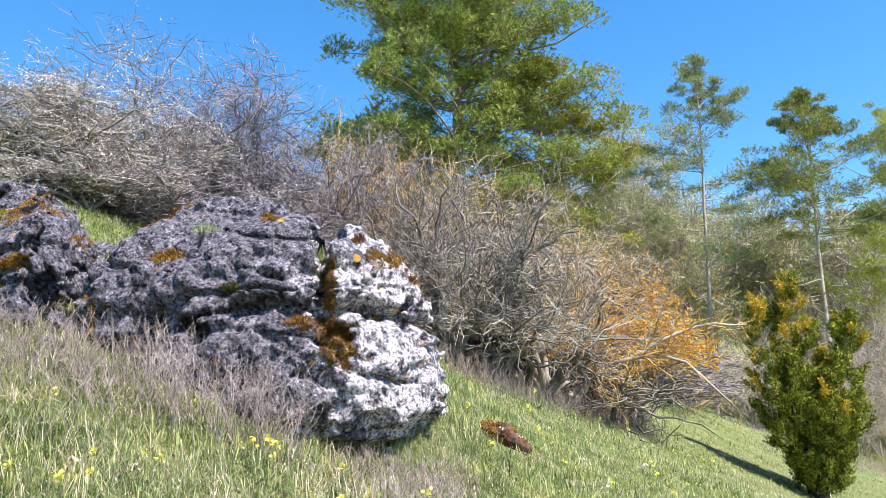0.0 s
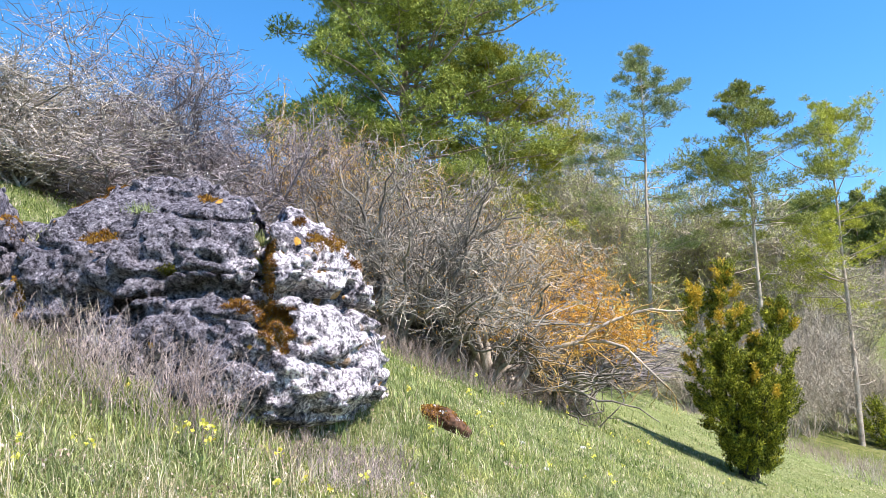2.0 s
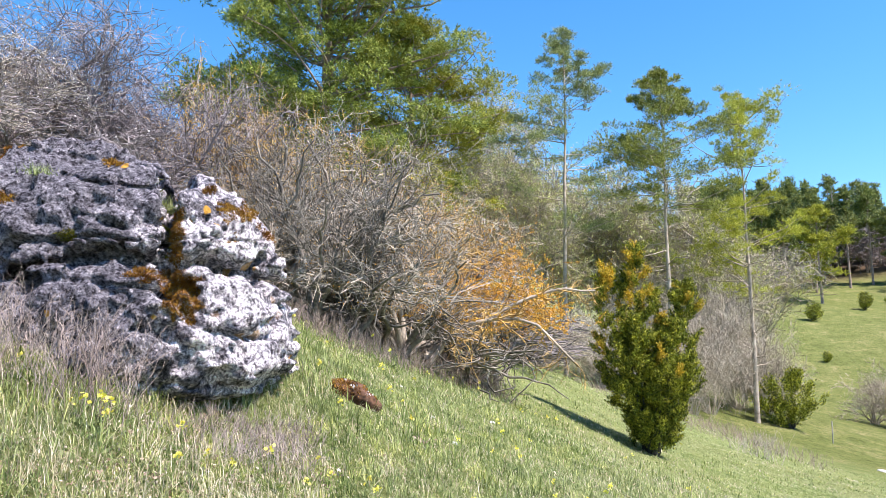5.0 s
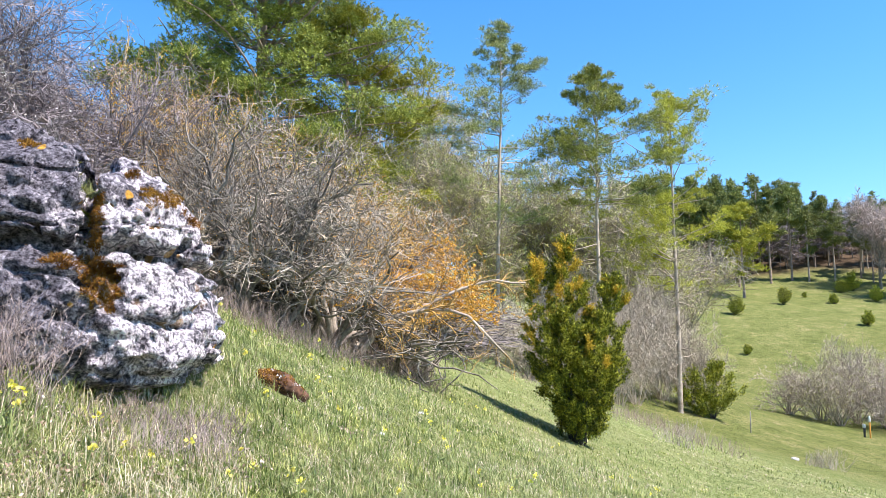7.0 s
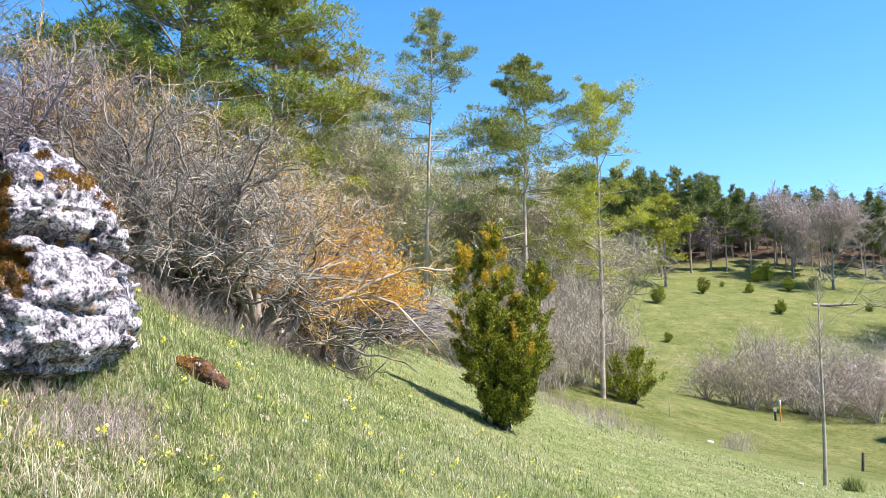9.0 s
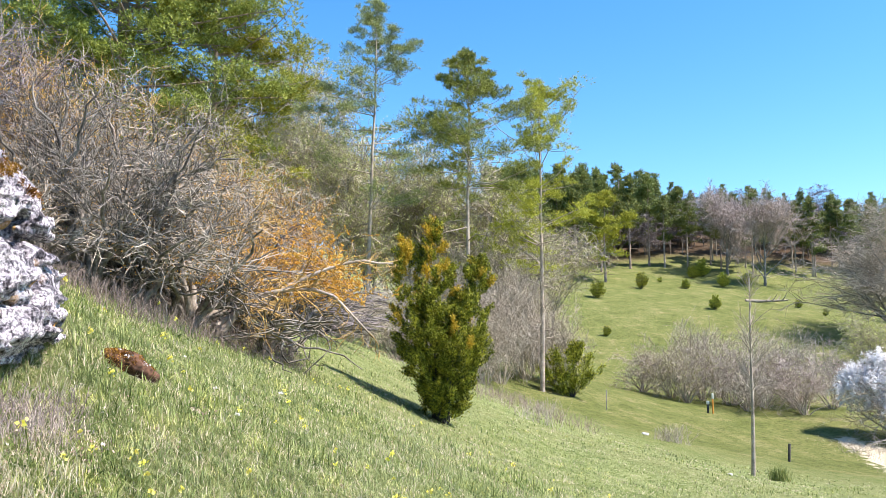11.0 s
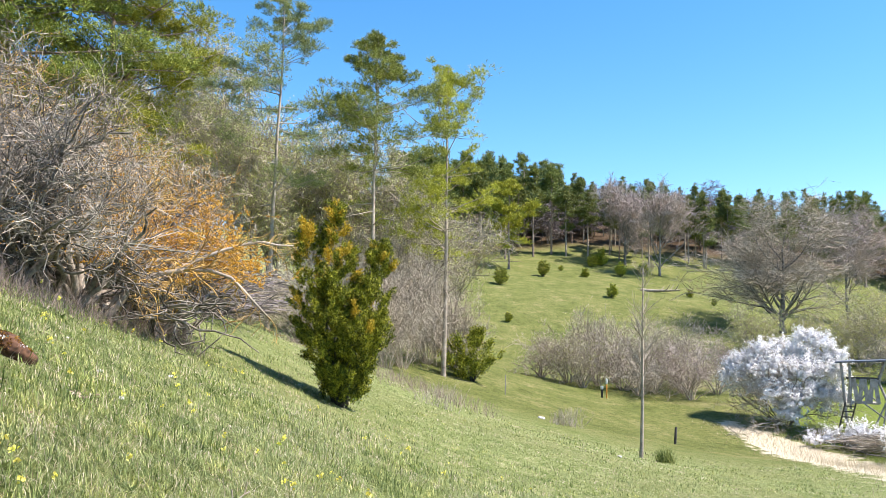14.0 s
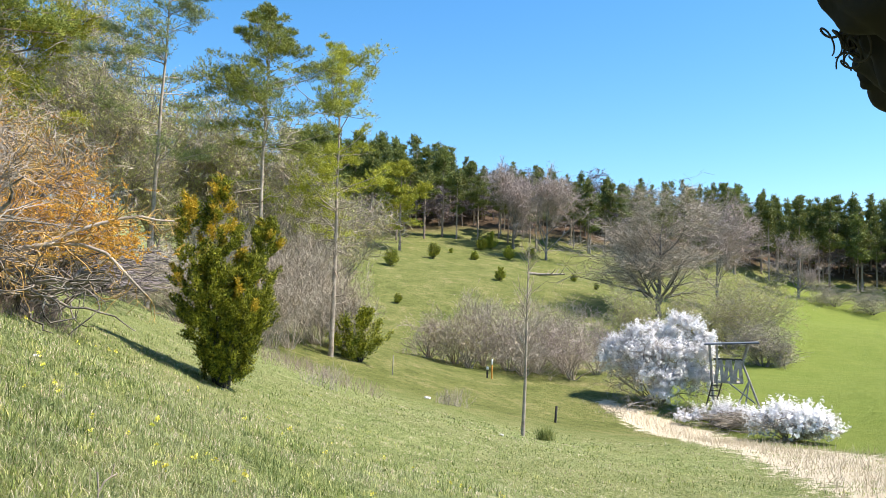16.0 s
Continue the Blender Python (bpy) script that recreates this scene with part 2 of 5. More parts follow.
def rock_material():
    m, nt, b = shader("limestone")
    v = place_of(nt)
    big = noise_of(nt, v, 2.2, 5, 0.6)
    mid = noise_of(nt, v, 11.0, 9, 0.74)
    fine = noise_of(nt, v, 60.0, 6, 0.75)
    tone = math_of(nt, "ADD", math_of(nt, "MULTIPLY", mid, 0.75), math_of(nt, "MULTIPLY", fine, 0.25))
    grey = ramp(nt, tone, [(0.33, (0.07, 0.068, 0.078)), (0.44, (0.14, 0.136, 0.153)), (0.56, (0.25, 0.242, 0.268)), (0.70, (0.58, 0.565, 0.59))])
    # near-black to pale specks by noise, a few centimetres across
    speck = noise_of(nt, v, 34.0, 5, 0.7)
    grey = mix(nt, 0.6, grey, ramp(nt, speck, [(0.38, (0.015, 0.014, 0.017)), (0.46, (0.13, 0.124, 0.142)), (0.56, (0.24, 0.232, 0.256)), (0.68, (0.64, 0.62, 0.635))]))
    # pale crust, and sunlit white painted in towards the outcrop's free end
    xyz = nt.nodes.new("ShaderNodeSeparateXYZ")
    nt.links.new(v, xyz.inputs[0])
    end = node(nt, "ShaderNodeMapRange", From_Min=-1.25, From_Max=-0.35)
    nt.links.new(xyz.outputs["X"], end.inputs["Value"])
    crust_and_sun = math_of(nt, "ADD", math_of(nt, "MULTIPLY", end.outputs[0], 0.155), math_of(nt, "ADD", math_of(nt, "MULTIPLY", mid, 0.7), math_of(nt, "MULTIPLY", big, 0.3)))
    crust_and_sun = ramp(nt, crust_and_sun, [(0.60, (0, 0, 0)), (0.68, (1, 1, 1))])
    c = mix(nt, crust_and_sun, grey, mix(nt, fine, (0.62, 0.59, 0.6), (0.95, 0.915, 0.92)))
    # darker mottling by noise at three sizes, over grey and white alike
    mottle = noise_of(nt, v, 42.0, 3, 0.65)
    c = mix(nt, 1.0, c, ramp(nt, mottle, [(0.37, (0.16, 0.152, 0.168)), (0.45, (0.68, 0.66, 0.69)), (0.52, (1, 1, 1))]), "MULTIPLY")
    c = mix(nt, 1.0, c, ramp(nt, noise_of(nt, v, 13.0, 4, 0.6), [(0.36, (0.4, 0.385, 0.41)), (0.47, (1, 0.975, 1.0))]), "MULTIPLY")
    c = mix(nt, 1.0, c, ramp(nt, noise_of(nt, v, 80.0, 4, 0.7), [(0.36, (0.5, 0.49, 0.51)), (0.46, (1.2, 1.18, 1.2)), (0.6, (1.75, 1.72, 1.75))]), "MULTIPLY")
    # orange lichen in small round patches
    vor = node(nt, "ShaderNodeTexVoronoi", Scale=6.0)
    nt.links.new(v, vor.inputs["Vector"])
    spot = math_of(nt, "ADD", vor.outputs["Distance"], math_of(nt, "MULTIPLY", mid, 0.35))
    where = math_of(nt, "MULTIPLY", ramp(nt, spot, [(0.30, (1, 1, 1)), (0.335, (0, 0, 0))]), ramp(nt, noise_of(nt, v, 1.7, 2), [(0.52, (0, 0, 0)), (0.56, (1, 1, 1))]))
    apart = nt.nodes.new("ShaderNodeVectorMath")
    apart.operation = "DISTANCE"
    nt.links.new(v, apart.inputs[0])
    apart.inputs[1].default_value = (-0.2, 4.8, 2.08)
    crowd = ramp(nt, math_of(nt, "ADD", apart.outputs["Value"], math_of(nt, "MULTIPLY", big, 0.3)), [(0.3, (1, 1, 1)), (0.5, (0, 0, 0))])
    blot = ramp(nt, math_of(nt, "ADD", vor.outputs["Distance"], math_of(nt, "MULTIPLY", mid, 0.3)), [(0.42, (1, 1, 1)), (0.45, (0, 0, 0))])
    where = math_of(nt, "MAXIMUM", where, math_of(nt, "MULTIPLY", crowd, blot))
    c = mix(nt, where, c, mix(nt, fine, (0.72, 0.3, 0.04), (0.8, 0.5, 0.1)))
    nt.links.new(c, b.inputs["Base Color"])
    b.inputs["Roughness"].default_value = 0.95
    b.inputs["Specular IOR Level"].default_value = 0.15
    knob = node(nt, "ShaderNodeTexVoronoi", Scale=26.0)
    nt.links.new(v, knob.inputs["Vector"])
    relief = math_of(nt, "SUBTRACT", math_of(nt, "ADD", mid, math_of(nt, "MULTIPLY", fine, 0.9)), math_of(nt, "MULTIPLY", knob.outputs["Distance"], 0.5))
    bump(nt, b, relief, 1.0, 0.045)
    return m


def ground_material():
    m, nt, b = shader("meadow")
    v = place_of(nt)
    big = noise_of(nt, v, 0.3, 5, 0.6)
    mid = noise_of(nt, v, 2.2, 8, 0.72)
    fine = noise_of(nt, v, 16.0, 8, 0.85)
    clod = noise_of(nt, v, 0.9, 8, 0.78)
    green = ramp(nt, mid, [(0.32, (0.1, 0.14, 0.036)), (0.46, (0.17, 0.21, 0.062)), (0.56, (0.23, 0.265, 0.095)), (0.7, (0.36, 0.345, 0.18))])
    green = mix(nt, ramp(nt, big, [(0.42, (0, 0, 0)), (0.62, (0.7, 0.7, 0.7))]), green, mix(nt, mid, (0.125, 0.165, 0.04), (0.28, 0.27, 0.12)))
    green = mix(nt, ramp(nt, fine, [(0.52, (0, 0, 0)), (0.6, (0.7, 0.7, 0.7))]), green, (0.42, 0.41, 0.25))
    green = mix(nt, ramp(nt, fine, [(0.40, (0.9, 0.9, 0.9)), (0.47, (0, 0, 0))]), green, (0.045, 0.075, 0.02))
    dry = node(nt, "ShaderNodeAttribute")
    dry.attribute_name = "straw"
    lush = node(nt, "ShaderNodeAttribute")
    lush.attribute_name = "lush"
    meadow = ramp(nt, math_of(nt, "ADD", math_of(nt, "MULTIPLY", clod, 0.65), math_of(nt, "MULTIPLY", big, 0.35)), [(0.36, (0.07, 0.085, 0.024)), (0.46, (0.125, 0.144, 0.04)), (0.55, (0.175, 0.18, 0.062)), (0.66, (0.29, 0.25, 0.125))])
    meadow = mix(nt, ramp(nt, noise_of(nt, v, 5.0, 6, 0.8), [(0.42, (0.75, 0.75, 0.75)), (0.5, (0, 0, 0))]), meadow, (0.06, 0.075, 0.02))
    crop = node(nt, "ShaderNodeAttribute")
    crop.attribute_name = "crop"
    meadow = mix(nt, crop.outputs["Fac"], meadow, mix(nt, noise_of(nt, v, 1.4, 8, 0.8), mix(nt, big, (0.07, 0.115, 0.016), (0.11, 0.15, 0.03)), mix(nt, big, (0.16, 0.215, 0.035), (0.26, 0.28, 0.075))))
    fl = math_of(nt, "ADD", lush.outputs["Fac"], math_of(nt, "MULTIPLY", math_of(nt, "SUBTRACT", mid, 0.5), 0.5))
    c = mix(nt, ramp(nt, fl, [(0.3, (0, 0, 0)), (0.7, (1, 1, 1))]), green, meadow)
    fd = math_of(nt, "ADD", dry.outputs["Fac"], math_of(nt, "MULTIPLY", math_of(nt, "SUBTRACT", mid, 0.5), 2.2))
    straw = mix(nt, fine, (0.45, 0.38, 0.27), (0.76, 0.68, 0.53))
    c = mix(nt, ramp(nt, fd, [(0.42, (0, 0, 0)), (0.58, (1, 1, 1))]), c, straw)
    floor = node(nt, "ShaderNodeAttribute")
    floor.attribute_name = "wood"
    c = mix(nt, floor.outputs["Fac"], c, mix(nt, clod, (0.05, 0.034, 0.022), (0.13, 0.09, 0.06)))
    nt.links.new(c, b.inputs["Base Color"])
    b.inputs["Roughness"].default_value = 1.0
    b.inputs["Specular IOR Level"].default_value = 0.1
    bump(nt, b, math_of(nt, "ADD", math_of(nt, "MULTIPLY", math_of(nt, "ADD", mid, clod), 1.5), fine), 0.9, 0.07)
    return m


def paint(name, dark, light, scale=20.0, rough=0.7, metal=0.0):
    m, nt, b = shader(name)
    v = own_of(nt)
    n = noise_of(nt, v, scale, 6, 0.7)
    nt.links.new(ramp(nt, n, [(0.3, dark), (0.7, light)]), b.inputs["Base Color"])
    b.inputs["Roughness"].default_value = rough
    b.inputs["Metallic"].default_value = metal
    bump(nt, b, n, 0.3, 0.01)
    return m


LIMESTONE = rock_material()
MEADOW = ground_material()
PINE_BARK = bark("pine_bark", (0.13, 0.085, 0.065), (0.42, 0.33, 0.28), 3.0)
PALE_BARK = bark("pale_bark", (0.15, 0.115, 0.09), (0.5, 0.43, 0.36), 4.0)
GREY_BARK = bark("grey_bark", (0.05, 0.044, 0.04), (0.32, 0.3, 0.275), 5.0)
TWIG_GREY = bark("grey_twigs", (0.07, 0.056, 0.045), (0.58, 0.51, 0.42), 2.5)
TWIG_PURPLE = bark("dark_twigs", (0.07, 0.055, 0.058), (0.36, 0.31, 0.32), 2.0)
TWIG_TAN = bark("tan_twigs", (0.2, 0.165, 0.125), (0.54, 0.465, 0.38), 1.5)
OLD_BARK = bark("old_bark", (0.015, 0.012, 0.010), (0.33, 0.295, 0.255), 3.0)
TWIG_ROSE = bark("rose_twigs", (0.28, 0.22, 0.2), (0.55, 0.46, 0.42), 0.8)
TWIG_OCHRE = bark("lichen_twigs", (0.2, 0.13, 0.055), (0.62, 0.41, 0.15), 2.0)
BRUSH = bark("brushwood", (0.11, 0.08, 0.066), (0.42, 0.33, 0.28), 2.0)
DRY_STEM = bark("dry_stems", (0.14, 0.095, 0.085), (0.5, 0.41, 0.38), 3.0)
NEEDLES = leafy("pine_needles", [(0.055, 0.078, 0.018), (0.19, 0.225, 0.045), (0.42, 0.44, 0.09)], 0.18, 0.9)
NEEDLES_BRIGHT = leafy("fresh_pine_needles", [(0.13, 0.15, 0.02), (0.34, 0.36, 0.04), (0.54, 0.53, 0.08)], 0.28, 0.9)
NEEDLES_BLUE = leafy("blue_pine_needles", [(0.09, 0.12, 0.055), (0.23, 0.27, 0.105), (0.42, 0.45, 0.17)], 0.25, 0.9)
NEEDLES_FAR = leafy("far_needles", [(0.06, 0.085, 0.032), (0.13, 0.165, 0.05), (0.29, 0.3, 0.07)], 0.2, 0.3)
JUNIPER = leafy("juniper_needles", [(0.009, 0.017, 0.004), (0.12, 0.15, 0.012), (0.62, 0.62, 0.055)], 0.1, 6.0)
JUNIPER_GOLD = leafy("golden_juniper_tips", [(0.24, 0.17, 0.02), (0.54, 0.35, 0.035), (0.74, 0.5, 0.06)], 0.25, 2.2)
BUDS = leafy("pale_green_buds", [(0.27, 0.29, 0.085), (0.42, 0.44, 0.15), (0.56, 0.55, 0.26)], 0.4, 0.5)
LICHEN = leafy("ochre_lichen", [(0.45, 0.22, 0.02), (0.72, 0.39, 0.05), (0.84, 0.55, 0.12)], 0.3, 0.9)
BLOSSOM = leafy("white_blossom", [(0.68, 0.66, 0.66), (0.82, 0.81, 0.82), (0.9, 0.89, 0.9)], 0.3, 0.9)
HAZE_BLOSSOM = leafy("opening_blossom", [(0.32, 0.29, 0.28), (0.48, 0.44, 0.44), (0.72, 0.68, 0.68)], 0.35, 0.9)
GRASS = meadow_grass()
STRAW = leafy("dry_grass", [(0.42, 0.35, 0.22), (0.6, 0.52, 0.36), (0.76, 0.69, 0.53)], 0.3, 2.0)
MOSS = leafy("rusty_moss", [(0.06, 0.026, 0.008), (0.24, 0.105, 0.018), (0.46, 0.26, 0.04)], 0.08, 12.0, 0.9)
MOSS_GREEN = leafy("green_moss", [(0.07, 0.08, 0.012), (0.17, 0.17, 0.02), (0.3, 0.27, 0.03)], 0.1, 9.0, 0.9)
YELLOW = leafy("yellow_petals", [(0.75, 0.66, 0.06), (0.86, 0.80, 0.2)], 0.3, 5.0)
DEAD_LEAF = leafy("dead_leaves", [(0.26, 0.16, 0.11), (0.42, 0.31, 0.23), (0.66, 0.57, 0.49)], 0.1, 5.0, 0.8)
DARK_STONE = paint("dark_brown_stone", (0.02, 0.012, 0.008), (0.16, 0.075, 0.04), 14.0, 1.0)
GREY_WOOD = bark("weathered_wood", (0.16, 0.15, 0.14), (0.42, 0.40, 0.38), 5.0)
DARK_WOOD = bark("dark_wood", (0.03, 0.028, 0.026), (0.10, 0.09, 0.085), 6.0)
ROOFING = paint("roofing_felt", (0.05, 0.06, 0.08), (0.14, 0.16, 0.2), 3.0, 0.6)
WHITE_PAINT = paint("white_paint", (0.6, 0.6, 0.58), (0.82, 0.82, 0.8), 12.0, 0.6)
ORANGE_PAINT = paint("orange_paint", (0.6, 0.22, 0.03), (0.75, 0.33, 0.05), 12.0, 0.6)
WHITE_STONE = paint("white_stone", (0.36, 0.35, 0.34), (0.64, 0.63, 0.6), 8.0, 0.95)
# mossy ledge rock, coloured near black for its unlit side
SHADE_BLACK = paint("shade_black_rock", (0.005, 0.005, 0.004), (0.022, 0.018, 0.013), 9.0, 1.0)


# ---- ground: one sheet, a sum of broad swells (x, y, radius, height) ----
HILLSIDE = [
    (-0.35, 4.6, 0.6, -0.13),
    (0, 4, 4, 0.172),
    (-3.5, 4.5, 4, 0.117),
    (3, 3.5, 4, -0.304),
    (0, 12, 6, -1.214),
    (4, 18, 6, -0.623),
    (12, 13, 6, 2.158),
    (13, 13, 8, -3.760),
    (9, 30, 10, -2.139),
    (19, 31, 10, 0.955),
    (20, 14, 10, 1.377),
    (28, 14, 10, -0.821),
    (35, 34, 18, 1.311),
    (52, 30, 18, -2.557),
    (32, 50, 18, -3.577),
    (100, 52, 30, -4.324),
    (55, 75, 30, -0.665),
]
VALLEY = [
    (130, 62, 30, -6.781),
    (190, 130, 100, 18.453),
    (85, 125, 34, 5.009),
    (115, 112, 34, 2.943),
    (145, 85, 34, 0.891),
    (170, 60, 34, 5.588),
    (-6, 3, 9, -2.625),
    (0, 8, 9, 0.181),
    (6, 12, 9, -3.415),
    (2, 16, 9, 1.905),
    (-8, 14, 9, 13.097),
    (5, 2, 14, -1.087),
    (10, 14, 14, 2.266),
    (18, 22, 14, -3.783),
    (-10, 22, 14, -13.577),
    (-7, 14, 7, -8.550),
]
HILLS = [
    (-25, 25, 26, 11.161),
    (0, 28, 26, 6.715),
    (26, 28, 26, -6.598),
    (40, 26, 26, 2.497),
    (10, -20, 26, -2.729),
    (30, 60, 45, 0.499),
    (60, 45, 45, -2.051),
    (-30, 70, 45, -3.580),
    (70, 95, 45, -4.263),
    (10, 75, 45, 0.711),
    (65, 85, 70, 0.915),
    (90, 70, 70, 1.045),
    (100, 110, 70, 11.034),
    (0, 130, 70, 12.319),
    (-90, 90, 70, 14.726),
    (100, -20, 70, -3.996),
]


def height(x, y):
    x, y = np.asarray(x, float), np.asarray(y, float)
    z = 0.0
    for cx, cy, s, h in HILLSIDE + VALLEY + HILLS:
        z = z + h * np.exp(-((x - cx) ** 2 + (y - cy) ** 2) / s ** 2)
    P = np.stack([x, y, 0 * x], -1)
    return z + 0.05 * grain(P, 1.6, 3) + 0.02 * grain(P, 0.4, 4)


def spot(az, d, lift=0.0):
    """A place on the ground, by bearing from +Y (degrees) and distance from the origin."""
    x, y = d * math.sin(radians(az)), d * math.cos(radians(az))
    return x, y, float(height(x, y)) + lift


def tall(az, d, el):
    """How high a thing at that place rises if its top stands el degrees above the eye."""
    return 1.6 + d * math.tan(radians(el)) - spot(az, d)[2]


STRIP_A, STRIP_B = np.array((30.0, 27.0)), np.array((18.0, 8.0))


def beyond_strip(x, y):
    """Distance past the line of the dry strip, towards the field, and place along it."""
    d = STRIP_B - STRIP_A
    n = np.array((-d[1], d[0])) / np.hypot(*d)
    u = ((x - STRIP_A[0]) * d[0] + (y - STRIP_A[1]) * d[1]) / (d @ d)
    return (x - STRIP_A[0]) * n[0] + (y - STRIP_A[1]) * n[1], u


# where the far pine wood begins, by bearing
EDGE = lambda az: np.interp(az, [26, 30, 35.7, 39.7, 44, 47.5, 53, 59.8, 66, 78], [96, 99, 108, 113, 113, 115, 123, 138, 142, 142])


def ground_sheet():
    az = np.radians(np.r_[np.arange(-48, 88, 0.5), np.arange(88, 312, 6)])
    r = 0.35 * 1.036 ** np.arange(300)
    r = r[r < 3500]
    r[0] = 0.0
    A, R = np.meshgrid(az, r, indexing="ij")
    x, y = R * np.sin(A), R * np.cos(A)
    V = np.stack([x, y, height(x, y)], -1).reshape(-1, 3)
    na, nr = len(az), len(r)
    i = np.arange(na * nr).reshape(na, nr)
    j = np.roll(i, -1, axis=0)
    F = np.stack([i[:, :-1], i[:, 1:], j[:, 1:], j[:, :-1]], -1).reshape(-1, 4)
    V = np.concatenate([V, [(0, 0, float(height(0.0, 0.0)))]])
    me = smooth(raw_mesh("ground", (V, F)))
    n = len(me.vertices)
    x, y = V[:n, 0], V[:n, 1]
    s, u = beyond_strip(x, y)
    mid = np.interp(u, [0, 0.2, 0.5, 0.8, 1.1, 2.0], [1.0, 2.0, 2.1, 1.2, -0.5, -3.0])
    width = np.interp(u, [-0.02, 0.03, 0.25, 0.6, 2.0], [0.02, 0.5, 1.5, 1.6, 1.5])
    straw = np.clip(1.25 - 0.75 * np.abs(s - mid) / width, 0, 1) * (u > -0.02)
    az = np.degrees(np.arctan2(x, y))
    r = np.hypot(x, y)
    lush = np.clip((s + 1.0) / 3.0, 0, 1) * np.clip((az - np.interp(r, [30, 50, 65, 110], [40, 50, 57, 60])) / 1.5, 0, 1)
    lush = np.maximum(lush, np.clip((np.hypot(x, y) - 17) / 20, 0, 0.8) * (x > 0.5 * y) * np.clip((64 - np.hypot(x, y)) / 10, 0.85, 1))
    crop = np.clip((s - 2.0) / 3.0, 0, 1) * np.clip((az - np.interp(r, [30, 50, 65, 110], [44, 55, 58, 60.5])) / 0.8, 0, 1)
    wood = np.clip((r - EDGE(az) - 2.0) / 5.0, 0, 1) * (az > 20) * (az < 100)
    for name, val in (("straw", straw), ("lush", lush), ("crop", crop), ("wood", wood)):
        at = me.attributes.new(name, "FLOAT", "POINT")
        at.data.foreach_set("value", val.astype(np.float32))
    me.materials.append(MEADOW)
    return me


ground = tagged(new("ground", ground_sheet()), "spring meadow on a slope, green grass mixed with straw", "ground", "", "structure")


# ---- rock outcrop ----
from mathutils.bvhtree import BVHTree


def rock_block(n, centre, half, seed, turn=(0, 0, 0), round_=4.0, rough=0.8):
    """A lumpy boulder."""
    V, F = block(n, round_)
    M = np.array(Euler([radians(a) for a in turn]).to_matrix()).T
    N = unit(np.sign(V) * np.abs(V) ** (round_ - 2.5) / np.array(half)) @ M
    P = (V * np.array(half)) @ M + np.array(centre)
    d = 0.07 * layered(P, 0.8, 3, seed) + 0.06 * (np.abs(grain(P, 0.2, seed + 2)) + 0.5 * np.abs(grain(P, 0.08, seed + 3)) - 0.4)
    d -= 0.09 * np.clip(grain(P, 0.10, seed + 9) - 0.3, 0, 1)
    return P + N * (d * rough)[:, None], F


def skin(solid, lo, hi, h):
    """The surface of a solid (negative inside) on a grid of step h: one quad for every grid edge that the surface crosses."""
    axes = [np.arange(a, b, h) for a, b in zip(lo, hi)]
    G = np.stack(np.meshgrid(*axes, indexing="ij"), -1)
    D = solid(G.reshape(-1, 3)).reshape(G.shape[:3])
    shape = tuple(k - 1 for k in D.shape)
    total, count = np.zeros(shape + (3,), np.float32), np.zeros(shape, np.int32)
    quads = []
    flat = np.arange(int(np.prod(shape))).reshape(shape)
    for ax in range(3):
        u, v = (ax + 1) % 3, (ax + 2) % 3
        a = np.take(D, range(D.shape[ax] - 1), ax)
        b = np.take(D, range(1, D.shape[ax]), ax)
        at = np.argwhere((a < 0) != (b < 0))
        da, db = a[tuple(at.T)], b[tuple(at.T)]
        p = np.stack([axes[k][at[:, k]] for k in range(3)], -1)
        p[:, ax] += h * da / (da - db)
        inner = (at[:, u] > 0) & (at[:, v] > 0) & (at[:, u] < D.shape[u] - 1) & (at[:, v] < D.shape[v] - 1)
        at, p, da = at[inner], p[inner], da[inner]
        ring = []
        for du, dv in ((-1, -1), (0, -1), (0, 0), (-1, 0)):
            c = at.copy()
            c[:, u] += du
            c[:, v] += dv
            i = tuple(c.T)
            np.add.at(total, i, p)
            np.add.at(count, i, 1)
            ring.append(flat[i])
        q = np.stack(ring, -1)
        quads.append(np.where((da < 0)[:, None], q, q[:, ::-1]))
    Q = np.concatenate(quads)
    used, inv = np.unique(Q, return_inverse=True)
    return (total.reshape(-1, 3) / np.maximum(count.reshape(-1, 1), 1))[used], inv.reshape(Q.shape)


def rounded_max(a, b, r):
    return np.maximum(a, b) + np.clip(r - np.abs(a - b), 0, None) ** 2 / (4 * r)


def prism(P, corners):
    """Distance from a convex outline in plan, its corners rounded."""
    d = None
    for (x0, y0), (x1, y1) in zip(corners, corners[1:] + corners[:1]):
        L = math.hypot(x1 - x0, y1 - y0)
        e = ((P[:, 0] - x0) * (y1 - y0) - (P[:, 1] - y0) * (x1 - x0)) / L
        d = e if d is None else rounded_max(d, e, 0.22)
    return d


def nodules(P, scale, seed):
    """Distance to the nearest of scattered points, in units of scale: round knobs with sharp creases between them."""
    Q = (P / scale).astype(np.float32)
    i = np.floor(Q).astype(np.int64)
    best = np.full(len(Q), 9.0, np.float32)
    for dx in (-1, 0, 1):
        for dy in (-1, 0, 1):
            for dz in (-1, 0, 1):
                c = i + (dx, dy, dz)
                h = (c[:, 0] * 374761393 + c[:, 1] * 668265263 + c[:, 2] * 1103515245 + seed * 974634721) & 0xFFFFFFFF
                h = ((h ^ (h >> 13)) * 1274126177) & 0x3FFFFFFF
                e = Q - c - np.stack([h & 1023, (h >> 10) & 1023, (h >> 20) & 1023], -1).astype(np.float32) / 1023
                best = np.minimum(best, (e * e).sum(1))
    return np.sqrt(best)


